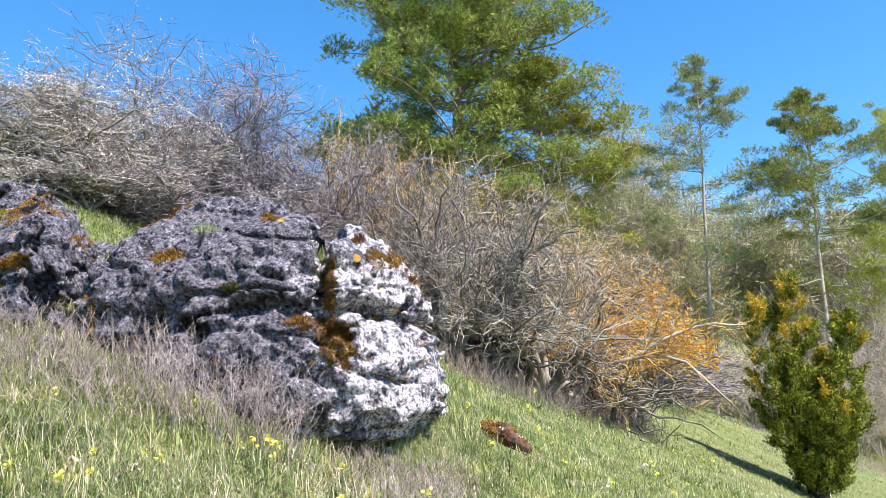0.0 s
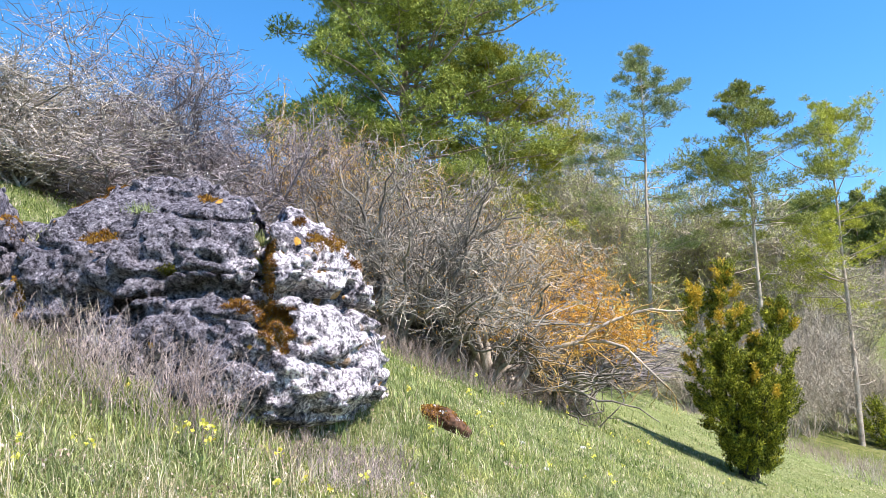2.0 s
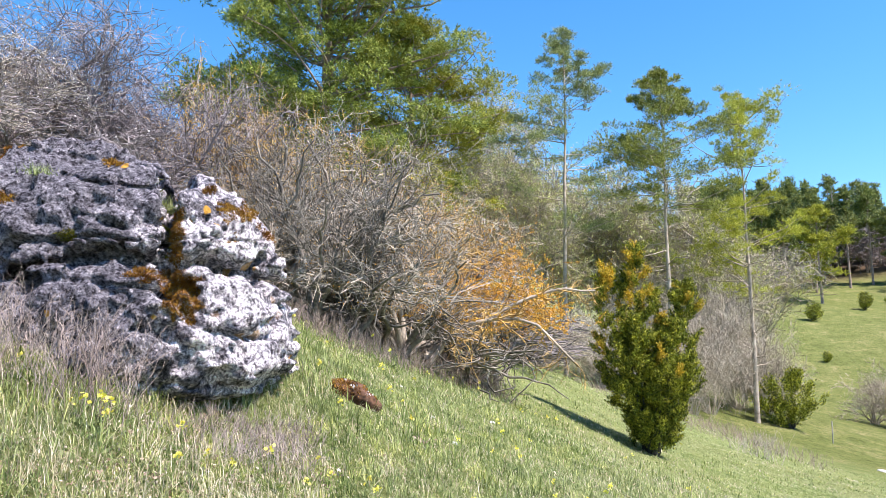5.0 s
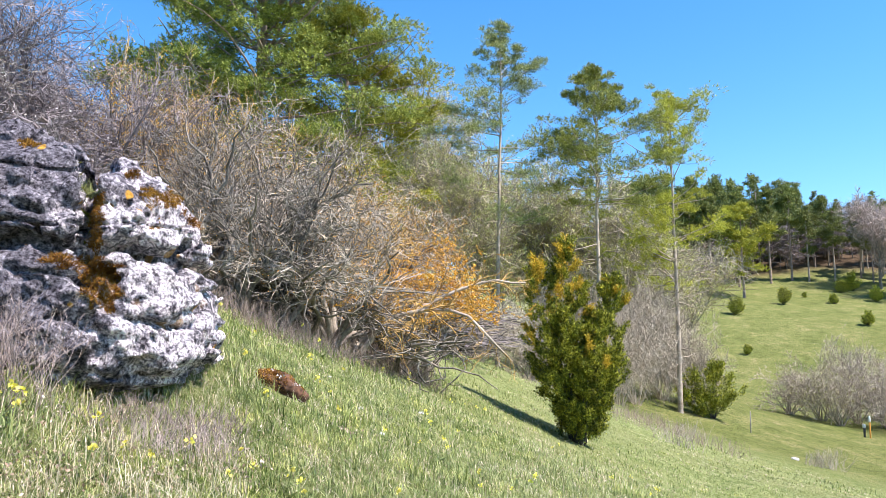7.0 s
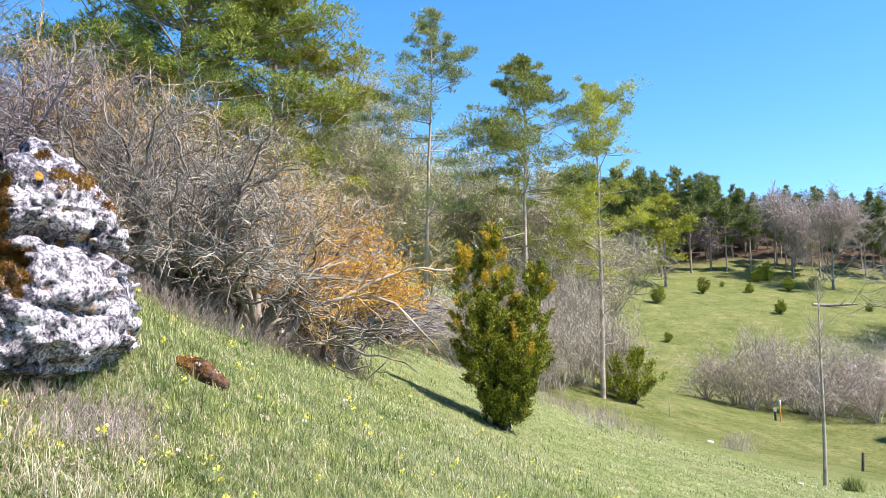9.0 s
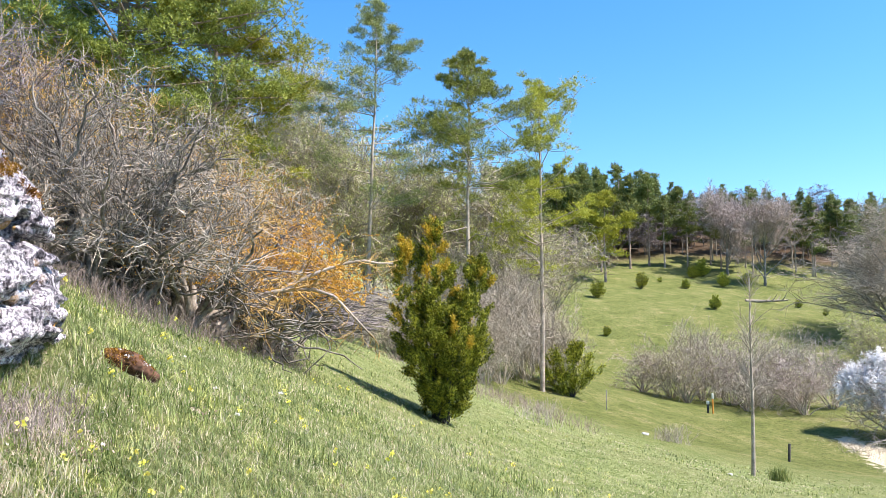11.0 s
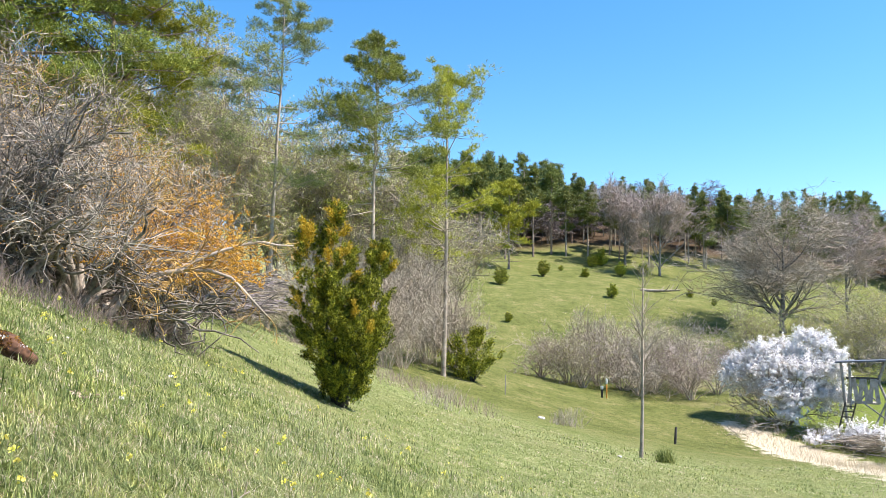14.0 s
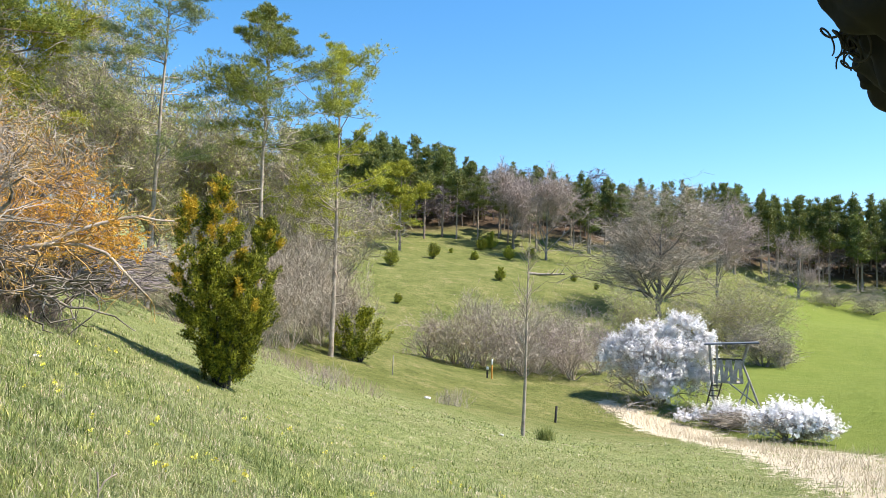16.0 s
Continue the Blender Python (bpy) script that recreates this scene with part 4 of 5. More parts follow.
def bare_tree(az, d, h, w, seed, label, twig_mat=TWIG_GREY, wood_mat=GREY_BARK, buds=0, bud_size=0.05, bud_mat=None, group="", name="bare_tree", **kw):
    ob = thing(name, spot(az, d), label, "tree", group)
    rng, wood, thin, D = bare_tree_meshes(seed, h, w, **kw)
    part("trunk", smooth(raw_mesh("trunk", *wood)), wood_mat, ob)
    part("twig_mass", raw_mesh("twig_mass", *thin), twig_mat, ob, kind="stuff")
    if buds:
        p, t = along(D[0], rng.integers(0, len(D[0]), buds), rng.uniform(0.2, 1, buds))
        part("bud_haze", raw_mesh("bud_haze", blades(p + rng.normal(size=p.shape) * bud_size * 0.5, unit(rng.normal(size=p.shape)), 2 * bud_size * rng.uniform(0.5, 1.3, buds), np.full(buds, bud_size), rng)), bud_mat or BUDS, ob, kind="stuff")
    return ob


# the big juniper on the slope: several upright cones of dense shoots
def juniper_meshes(seed, cones, clumps, per, size):
    """cones: foot (x, y), top (x, y, z), widest radius, where it is widest, weight, share of golden tips."""
    rng = np.random.default_rng(seed)
    stems, green, gold = [], [], []
    total = sum(c[5] for c in cones)
    for fx, fy, (tx, ty, tz), rad, belly, wgt, gilt in cones:
        nc = int(clumps * wgt / total)
        k = rng.uniform(0.04, 1, nc) ** 0.85
        prof = np.where(k < belly, 0.10 + 0.90 * (k / belly) ** 0.8, np.clip((1 - k) / (1 - belly), 0.03, 1) ** 0.8) * rad
        a = rng.uniform(0, 2 * np.pi, nc)
        r = prof * rng.uniform(0.3, 1, nc) ** 0.45 * (1 + 0.2 * rng.normal(size=nc) * (k < 0.9))
        ax = np.stack([fx + (tx - fx) * k, fy + (ty - fy) * k, tz * k], -1)
        out = np.stack([np.cos(a), np.sin(a), 0 * a], -1)
        C = ax + out * r[:, None]
        heading = unit(out * 0.7 + np.array((0, 0, 0.9)) + rng.normal(size=(nc, 3)) * 0.2)
        n = nc * per
        P = np.repeat(C, per, 0) + np.repeat(heading, per, 0) * (rng.uniform(-0.7, 1, (n, 1)) * size * 1.7) + rng.normal(size=(n, 3)) * size * 0.33
        way = unit(np.repeat(heading, per, 0) + rng.normal(size=(n, 3)) * 0.45)
        m = 5
        q = np.repeat(P, m, 0) + np.repeat(way, m, 0) * rng.uniform(0, size * 0.8, (n * m, 1))
        wv = unit(np.repeat(way, m, 0) * 0.9 + rng.normal(size=(n * m, 3)) * 0.5 + (0, 0, 0.15))
        tri = blades(q, wv, size * 0.5 * rng.uniform(0.6, 1.3, n * m), np.full(n * m, size * 0.2), rng)
        isgold = np.repeat(rng.uniform(0, 1, nc) < gilt * np.clip((k - 0.4) * 2.2, 0, 1), per * m) & (rng.uniform(0, 1, n * m) < 0.8)
        Vt = tri[0].reshape(-1, 3, 3)
        green.append(Vt[~isgold])
        gold.append(Vt[isgold])
        b = max(3, int(26 * wgt))
        pick = rng.integers(0, nc, b)
        f = np.linspace(0, 1, 5)[None, :, None]
        foot = np.array((fx * 0.3, fy * 0.3, -0.1))
        line = foot + (C[pick][:, None] * np.array((0.5, 0.5, 0.6)) - foot) * f + rng.normal(size=(b, 5, 3)) * 0.02
        stems.append(tubes(line, np.full((b, 1), 0.022) * np.linspace(1, 0.3, 5), 4))
    pack = lambda L: (np.concatenate(L).reshape(-1, 3), np.arange(sum(len(q) for q in L) * 3).reshape(-1, 3))
    return stems, pack(green), pack(gold)


def juniper(at, cones, clumps, per, size, seed, label, group=""):
    ob = thing("juniper", at, label, "shrub", group)
    st, gr, go = juniper_meshes(seed, cones, clumps, per, size)
    part("stemwork", raw_mesh("stemwork", *st), DARK_WOOD, ob, kind="stuff")
    part("foliage", raw_mesh("foliage", gr), JUNIPER, ob, kind="stuff")
    if len(go[1]):
        part("golden_foliage", raw_mesh("golden_foliage", go), JUNIPER_GOLD, ob, "golden-brown flowering shoots", "stuff")
    return ob


# ---- the slope: juniper, shrubs, pines ----
BIG = spot(24.0, 14.0)
juniper(BIG, [
    (-0.05, 0, (-0.16, 0.0, 3.4), 0.44, 0.55, 1.0, 0.35), (0.15, 0, (0.66, -0.1, 2.75), 0.48, 0.6, 1.1, 0.18),
    (-0.2, 0.1, (-0.68, 0.1, 3.1), 0.42, 0.6, 0.7, 0.5), (0.1, -0.2, (0.25, -0.45, 2.1), 0.50, 0.6, 1.0, 0.1),
    (-0.1, -0.2, (-0.45, -0.3, 2.2), 0.5, 0.6, 1.0, 0.15), (0, 0.1, (0.0, 0.3, 2.4), 0.6, 0.55, 0.7, 0.2)],
    560, 66, 0.08, 21, "dense green juniper with golden shoot tips on the grassy slope")

pine(1.0, 26, tall(1.0, 26, 33.0), "big dense Scots pine behind bare shrubs", seed=31, crown_lo=0.25, reach=4.4, limbs=110, pads=1000, pad=0.68, shoots=42, needles=9, trunk_r=0.24, needle_len=0.13, width=0.03, dead=2, inner=0.12, shape=[(0.2, 4.0), (0.4, 5.2), (0.62, 5.5), (0.8, 4.8), (0.92, 2.8), (1.0, 1.0)])
pine(7.4, 27, tall(7.4, 27, 25.0), "bright green bushy Scots pine behind bare shrubs", leaf_mat=NEEDLES_BRIGHT, seed=32, crown_lo=0.12, reach=3.0, limbs=70, pads=360, pad=0.55, shoots=42, needles=9, trunk_r=0.18, needle_len=0.13, width=0.026, dead=0, inner=0.12, shape=[(0.1, 3.2), (0.4, 3.9), (0.7, 3.2), (0.9, 2.0), (1.0, 0.6)])
pine(18.3, 30, tall(18.3, 30, 24.2), "slender Scots pine with an open blue-green crown", leaf_mat=NEEDLES_BLUE, seed=33, crown_lo=0.56, reach=2.4, limbs=50, pads=270, pad=0.36, shoots=20, needles=9, bark_mat=PALE_BARK, trunk_r=0.1, needle_len=0.12, width=0.017, lean=(0.25, 0), dead=9, inner=0.3, shape=[(0.4, 1.4), (0.56, 2.2), (0.63, 3.2), (0.70, 2.9), (0.76, 2.2), (0.82, 2.0), (0.9, 1.3), (1.0, 0.4)], low=6, group="slender pines")
pine(25.6, 30, tall(25.6, 30, 20.9), "Scots pine with a pale bare trunk and dark crown", bark_mat=PALE_BARK, seed=35, crown_lo=0.57, reach=2.5, limbs=50, pads=260, pad=0.44, shoots=28, needles=9, trunk_r=0.11, needle_len=0.12, width=0.02, lean=(-0.15, 0), dead=12, inner=0.2, shape=[(0.5, 2.8), (0.58, 3.7), (0.66, 3.3), (0.74, 2.8), (0.82, 1.7), (0.9, 1.5), (0.94, 0.9), (1.0, 0.4)], group="slender pines")
pine(30.6, 34, tall(30.6, 34, 18.9), "Scots pine with long bare lower limbs", bark_mat=PALE_BARK, leaf_mat=NEEDLES_BRIGHT, seed=37, crown_lo=0.38, reach=2.6, limbs=50, pads=250, pad=0.42, shoots=24, needles=9, trunk_r=0.115, needle_len=0.13, width=0.019, lean=(0.2, 0), dead=14, inner=0.3, shape=[(0.36, 3.0), (0.45, 3.6), (0.55, 2.6), (0.62, 2.2), (0.7, 2.9), (0.8, 3.0), (0.88, 2.2), (0.95, 1.3), (1.0, 0.5)], group="slender pines")
pine(34.9, 96, tall(34.9, 96, 10.9), "short bright green Scots pine at the wood's edge", leaf_mat=NEEDLES_BRIGHT, seed=39, crown_lo=0.25, reach=4.0, limbs=34, pads=88, pad=1.0, shoots=22, needles=8, trunk_r=0.16, needle_len=0.36, width=0.09, inner=0.2)

# blackthorn and hawthorn along the top of the slope
for k, (az, d, el, w, kind) in enumerate([(-31, 9.8, 21.0, 3.2, 0), (-26.5, 9.6, 22.4, 2.9, 0), (-22, 10.0, 21.0, 2.7, 0), (-18, 10.6, 23.6, 2.8, 1), (-13, 10.8, 22.6, 3.0, 1), (-9.5, 11.5, 19.5, 2.8, 1), (-20, 12.5, 20, 3.2, 1), (-15, 13, 19, 3.4, 1), (-24.5, 8.9, 18.0, 1.8, 0), (-17.5, 9.3, 16.5, 2.0, 1), (-12.0, 9.3, 16.0, 2.0, 1)]):
    h = tall(az, d, el)
    if kind == 0:
        shrub("blackthorn", 100 + k, az, d, h, w, "grey blackthorn shrub hazy with opening white buds", "shrub", leaf=HAZE_BLOSSOM, leaves=20000, leaf_size=0.010, leaf_name="blossom", group="shrubs on the crest", stems=13, limbs=150, twigs=1700, fine=5200, r=0.026, thick=0.0028)
    else:
        shrub("hawthorn", 100 + k, az, d, h, w, "bare hawthorn shrub with dark purplish twigs", "shrub", wood_mat=TWIG_PURPLE, twig_mat=TWIG_PURPLE, leaf=HAZE_BLOSSOM, leaves=1500, leaf_size=0.012, leaf_name="bud_haze", group="shrubs on the crest", stems=9, limbs=110, twigs=1300, fine=5000, r=0.04, thick=0.0028)
for k, (az, d, el, w, lich, clear, ochre) in enumerate([
        (-6.0, 11.0, 20.8, 2.4, 8000, 0.0, 1), (-1.5, 11.5, 17.0, 2.6, 3000, 0.3, 0), (3.5, 12.0, 16.5, 2.8, 1800, 0.3, 0), (8.2, 12.5, 14.5, 2.6, 9000, 0.5, 1),
        (10.4, 12.2, 10.2, 2.6, 20000, 0.9, 1), (13.4, 13.0, 8.8, 2.7, 20000, 1.0, 1), (11.6, 11.4, 8.8, 2.2, 16000, 1.0, 1), (1.0, 10.2, 13.0, 2.3, 900, 0.2, 0), (5.6, 10.6, 12.0, 2.3, 1500, 0.3, 0),
        (-4, 13, 18.5, 2.8, 1500, 0.0, 1), (5, 14.5, 16, 3.2, 1800, 0.0, 0), (9.5, 16, 13, 3.2, 2500, 0.0, 0), (-2.0, 9.6, 12.5, 1.8, 600, 0.1, 0)]):
    shrub("hawthorn", 120 + k, az, d, tall(az, d, el), w, "old tangled hawthorn, bare, twigs crusted with ochre lichen", "shrub", wood_mat=OLD_BARK, tip_mat=TWIG_OCHRE if ochre else None, twig_mat=TWIG_GREY, leaf=LICHEN, leaves=lich * 2, leaf_size=0.010, leaf_name="lichen", group="lichened hawthorns", stems=4 if clear > 0.8 else 10, limbs=110, twigs=1300, fine=4600, thick=0.0034, wig=0.3, up=0.02, r=0.045, clear=clear)
# dense dark brush in the hollow behind them
for k, (az, d, el) in enumerate([(12.5, 18.5, 3.0), (15.0, 19.5, 2.4)]):
    shrub("undergrowth_shrub", 150 + k, az, d, max(tall(az, d, el), 0.9), 3.4, "dense dark bare undergrowth in the hollow behind the hawthorns", "shrub", wood_mat=DARK_WOOD, twig_mat=TWIG_PURPLE, group="dark undergrowth", stems=16, limbs=150, twigs=1200, fine=4000, thick=0.006, wig=0.2, r=0.03)

# long pale limbs that reach out of the hawthorns towards the juniper
old = thing("hawthorn", spot(8.5, 11.0), "leaning old hawthorn with long pale bare limbs", "shrub", "lichened hawthorns")
lrng = np.random.default_rng(135)
ORG = np.array(spot(8.5, 11.0))
for k, (a0, d0, u0, a1, d1, u1, sag) in enumerate([(8.4, 10.8, 0.1, 20.3, 11.6, 1.95, 0.25), (8.6, 10.9, 0.2, 18.6, 11.4, 1.05, 0.45), (8.8, 10.6, 0.0, 13.2, 10.8, 1.25, 0.15), (7.6, 10.5, 0.1, 4.6, 10.2, 1.9, 0.1), (7.0, 10.4, 0.1, 3.0, 10.2, 1.6, 0.15), (8.0, 10.7, 0.1, 12.0, 11.0, 1.9, 0.2), (7.0, 10.6, 0.1, 1.0, 10.2, 2.3, 0.1), (8.5, 10.6, 0.05, 12.4, 10.6, 0.75, 0.2)]):
    p0, p1 = np.array(spot(a0, d0, u0)), np.array(spot(a1, d1, u1))
    t = np.linspace(0, 1, 12)[:, None]
    P = p0 + (p1 - p0) * t + np.array((0, 0, 1)) * (sag * np.sin(np.pi * t)) + np.cumsum(lrng.normal(size=(12, 3)) * 0.035, 0)
    limb = (P - ORG)[None], (np.linspace(0.05, 0.014, 12) * lrng.uniform(0.8, 1.1))[None]
    ob = part("limb", smooth(raw_mesh("limb", tubes(*limb, 6))), PALE_BARK, old)
    A = sprout(lrng, *limb, 16, 0.3, 1.0, 48, 0.6, 6, 0.0, 0.28, 0.3, 0.5, 0.4)
    B = sprout(lrng, *A, 120, 0.1, 1.0, 50, 0.3, 4, 0.0, 0.3, 0.2, 0.6, 0.5)
    part("twig_mass", raw_mesh("twig_mass", tubes(*A, 4), splinters(B[0], np.maximum(B[1], 0.0035), lrng)), TWIG_OCHRE if a1 > 11 else TWIG_GREY, ob, kind="stuff")

# gnarled many-limbed hawthorns, thick pale and dark limbs rising out of one stool
for k, (az, d) in enumerate([(-2.2, 9.8), (0.8, 9.3), (3.6, 9.6), (7.0, 10.5)]):
    stool = np.array(spot(az, d))
    gnarl = thing("hawthorn", stool, "gnarled old hawthorn with thick crooked pale limbs", "shrub", "lichened hawthorns")
    for j in range(6):
        a, out, up = lrng.uniform(0, 2 * np.pi), lrng.uniform(0.3, 1.2), lrng.uniform(1.2, 2.5) - 0.12 * max(az, 0)
        t = np.linspace(0, 1, 14)[:, None]
        P = np.array((0, 0, -0.1)) + np.concatenate([math.cos(a) * out * t ** 1.3, math.sin(a) * out * t ** 1.3, up * t ** 0.8], 1) + np.cumsum(lrng.normal(size=(14, 3)) * 0.06, 0) * t
        limb = P[None], (np.linspace(0.045, 0.009, 14) * lrng.uniform(0.7, 1.15))[None]
        ob = part("limb", smooth(raw_mesh("limb", tubes(*limb, 6))), OLD_BARK, gnarl)
        A = sprout(lrng, *limb, 12, 0.25, 1.0, 50, 0.9, 7, 0.0, 0.2, 0.3, 0.45, 0.3)
        B = sprout(lrng, *A, 200, 0.1, 1.0, 50, 0.35, 4, 0.0, 0.25, 0.2, 0.5, 0.5)
        part("twig_mass", raw_mesh("twig_mass", tubes(*A, 4), splinters(B[0], np.maximum(B[1], 0.0028), lrng)), OLD_BARK, ob, kind="stuff")

# budding and bare trees behind the pines: a few grown, the others alike
wood_kinds = [bare_tree(12.5 + 3 * k, 44, tall(12.5 + 3 * k, 44, (20.0, 19.0, 15.0, 14.5, 13.0, 12.0)[k]), 6.0, 140 + k, "slim tree just leafing out in pale green" if k < 4 else "bare grey-brown woodland tree", twig_mat=TWIG_TAN, buds=10000 if k < 4 else 5000, bud_size=0.065, trunk_r=0.12, fine=3000, twigs=600, limbs=90, forks=12, thick=0.011, group="woodland edge trees") for k in range(6)]
wrng = np.random.default_rng(62)
for k in range(30):
    az = -8 + 40 * (k + wrng.uniform(0, 1)) / 30
    d = wrng.uniform(32 if az < 20 else 44, 62)
    kind = wood_kinds[k % 6]
    el = np.interp(az, [-6, 8, 14, 18, 22, 31], [17, 18, 20, 15, 14.5, 11.5]) * wrng.uniform(0.75, 1.0)
    s = max(tall(az, d, el), 4.0) / (max(v.co.z for v in kind.children[0].data.vertices) + 0.6)
    copy_thing(kind, pose(*spot(az, d), 0, 0, wrng.uniform(0, 360)) @ Matrix.Diagonal((s, s, s, 1)))
for k, (az, d, el, w) in enumerate([(27.8, 33, 7.5, 4.2), (29.4, 36, 5.0, 3.4), (26.6, 31, 5.0, 3.4), (31.2, 37, 2.5, 3.0), (24.5, 33, 5.5, 3.4), (20.5, 26, 4.5, 3.0), (28.6, 41, 6.5, 4.0), (17, 24, 5.0, 3.2), (22.5, 31, 7.0, 3.2)]):
    shrub("hazel", 160 + k, az, d, tall(az, d, el), w, "bare shrub with long straight fanned tan stems", "shrub", wood_mat=TWIG_TAN, twig_mat=TWIG_TAN, group="fanned bare shrubs", stems=30, limbs=200, twigs=1500, fine=7500, lean=48, wig=0.09, up=0.02, r=0.012, thick=0.004)
juniper(spot(32.7, 35), [(0, 0, (0.2, 0, 2.1), 0.9, 0.5, 1.0, 0.0), (-0.4, 0, (-0.8, 0, 1.8), 0.8, 0.5, 0.7, 0.0)], 130, 30, 0.16, 44, "yellow-green young pine bush at the foot of the slope")

# ---- the valley ----
for k, (az, d, el, w) in enumerate([(37.4, 48.5, 0.3, 3.4), (39.2, 47, 1.7, 3.8), (41.2, 48, 2.0, 3.8), (43, 47, 1.4, 4), (45, 47.5, 1.0, 4.2), (47, 48, 1.3, 4.2), (49, 49, 0.7, 4.2), (40.3, 45.5, 0.2, 3.2), (44.0, 45, -0.3, 3.4), (47.4, 45.5, -0.2, 3.4), (42.3, 51, 1.4, 4.5), (46.3, 52, 1.5, 4.5)]):
    shrub("thicket_shrub", 180 + k, az, d, tall(az, d, el), w, "bare grey and reddish thicket shrub in the valley", "shrub", twig_mat=(TWIG_ROSE, TWIG_TAN, TWIG_GREY)[k % 3], wood_mat=TWIG_TAN, leaf=BUDS, leaves=(300, 1800, 0)[k % 3], leaf_size=0.03, leaf_name="bud_haze", group="valley thicket", stems=12, limbs=90, twigs=600, fine=3000, r=0.035, wig=0.14, thick=0.005)


def petals(at, face, size, rng):
    """Small blossoms that face outwards."""
    n = unit(face + rng.normal(size=at.shape) * 0.45)
    a = unit(np.cross(n, rng.normal(size=at.shape)))
    b = np.cross(n, a)
    s = size.reshape(-1, 1)
    V = np.stack([at - a * s, at - b * s, at + a * s, at + b * s], 1)
    return V.reshape(-1, 3), np.arange(len(at) * 4).reshape(-1, 4)


def blossom_bush(az, d, seed, lobes, label, sprays=520, wood=3.6):
    """A shrub whose outer twigs are thick with blossom, lobe by lobe; lobes: place across, away and up, and radius."""
    ob = thing("blossoming_shrub", spot(az, d), label, "shrub", turn=-az)
    hi, wide = max(q[2] + q[3] for q in lobes), max(q[0] for q in lobes) - min(q[0] for q in lobes)
    rng, st, a, b, c = shrub_meshes(seed, hi * 0.92, max(wide, 1.0) + 1.0, stems=14, limbs=120, twigs=900, fine=3000, r=0.035, thick=0.006)
    for k in range(len(st[0])):
        part("stem", smooth(raw_mesh("stem", tubes(st[0][k:k + 1], st[1][k:k + 1], 5))), GREY_BARK, ob)
    part("twig_mass", raw_mesh("twig_mass", tubes(*a, 4), splinters(*b, rng), splinters(*c, rng)), TWIG_GREY, ob, kind="stuff")
    at, face = [], []
    for x, y, z, r in lobes:
        n = int(sprays * r * r)
        u = unit(rng.normal(size=(n, 3)))
        u[:, 2] = np.where(rng.uniform(0, 1, n) < 0.75, np.abs(u[:, 2]), u[:, 2])
        foot = np.array((x, y, z)) + u * r * rng.uniform(0.55, 0.95, (n, 1))
        way = unit(u + rng.normal(size=(n, 3)) * 0.5 + (0, 0, 0.3))
        m = 26
        p = np.repeat(foot, m, 0) + np.repeat(way, m, 0) * (rng.uniform(0, 0.42, (n * m, 1)) * np.repeat(rng.uniform(0.4, 1.9, (n, 1)), m, 0) * (0.5 + 0.5 * r)) + rng.normal(size=(n * m, 3)) * 0.035
        keep = p[:, 2] > 0.1
        at.append(p[keep])
        face.append(np.repeat(u + (0, 0, 0.5), m, 0)[keep])
    at, face = np.concatenate(at), np.concatenate(face)
    part("blossom", raw_mesh("blossom", petals(at, face, 0.034 * rng.uniform(0.6, 1.3, len(at)), rng)), BLOSSOM, ob, kind="stuff")
    return ob


blossom_bush(53.2, 41.0, 200, [(-2.0, 0.3, 2.5, 0.6), (-0.9, 0.2, 3.1, 0.65), (-0.1, 0.4, 3.3, 0.55), (0.9, 0.4, 3.9, 0.45), (1.6, 0.3, 3.6, 0.5), (-1.3, -0.3, 2.2, 0.7), (-0.3, -0.5, 2.4, 0.7), (0.7, -0.4, 2.3, 0.75), (1.8, -0.2, 2.3, 0.7), (-0.5, -0.9, 1.5, 0.65), (0.5, -0.9, 1.1, 0.65), (1.3, -0.7, 1.4, 0.6), (2.1, -0.4, 1.2, 0.6), (2.1, 0.2, 3.0, 0.5), (-2.3, 0.0, 2.0, 0.5), (0.3, 1.2, 2.8, 0.9), (-1.5, 1.2, 2.3, 0.8), (0.1, -1.0, 0.5, 0.5), (-1.1, -0.7, 1.5, 0.45)], "tall blackthorn thicket in full white blossom beside the field")
blossom_bush(61.4, 33.5, 201, [(-0.9, 0, 0.5, 0.5), (-0.2, 0.1, 0.75, 0.6), (0.6, 0, 0.7, 0.6), (1.2, -0.1, 0.5, 0.5), (0.2, -0.4, 0.4, 0.5)], "low blossoming blackthorn beside the dry strip", 420)
blossom_bush(57.4, 37.0, 203, [(-0.9, 0, 0.3, 0.4), (0.0, 0.1, 0.45, 0.5), (0.8, 0, 0.4, 0.45), (-1.6, -0.2, 0.2, 0.35)], "low half-opened blackthorn at the foot of the high seat", 300)
bare_tree(53.1, 76, tall(53.1, 76, 9.3), 10.0, 210, "large bare broad-crowned tree on the valley side", twig_mat=TWIG_TAN, trunk_r=0.26, forks=16, limbs=160, twigs=1300, fine=12000, bole=0.06, thick=0.011)
bare_tree(56.8, 92, tall(56.8, 92, 8.4), 7.5, 211, "bare rose-grey tree at the wood's edge", twig_mat=TWIG_ROSE, trunk_r=0.17, fine=8500, twigs=1000, limbs=110, bole=0.08, forks=15, thick=0.012)
bare_tree(43.0, 109, tall(43.0, 109, 10.8), 6.8, 212, "bare rose-grey tree on the hilltop pasture", twig_mat=TWIG_ROSE, trunk_r=0.17, fine=8500, twigs=1000, limbs=110, bole=0.08, forks=15, thick=0.012)
bare_tree(45.3, 105.5, tall(45.3, 105.5, 10.3), 7.6, 213, "bare rose-grey tree on the hilltop pasture", twig_mat=TWIG_ROSE, trunk_r=0.17, fine=8500, twigs=1000, limbs=110, bole=0.08, forks=15, thick=0.012)
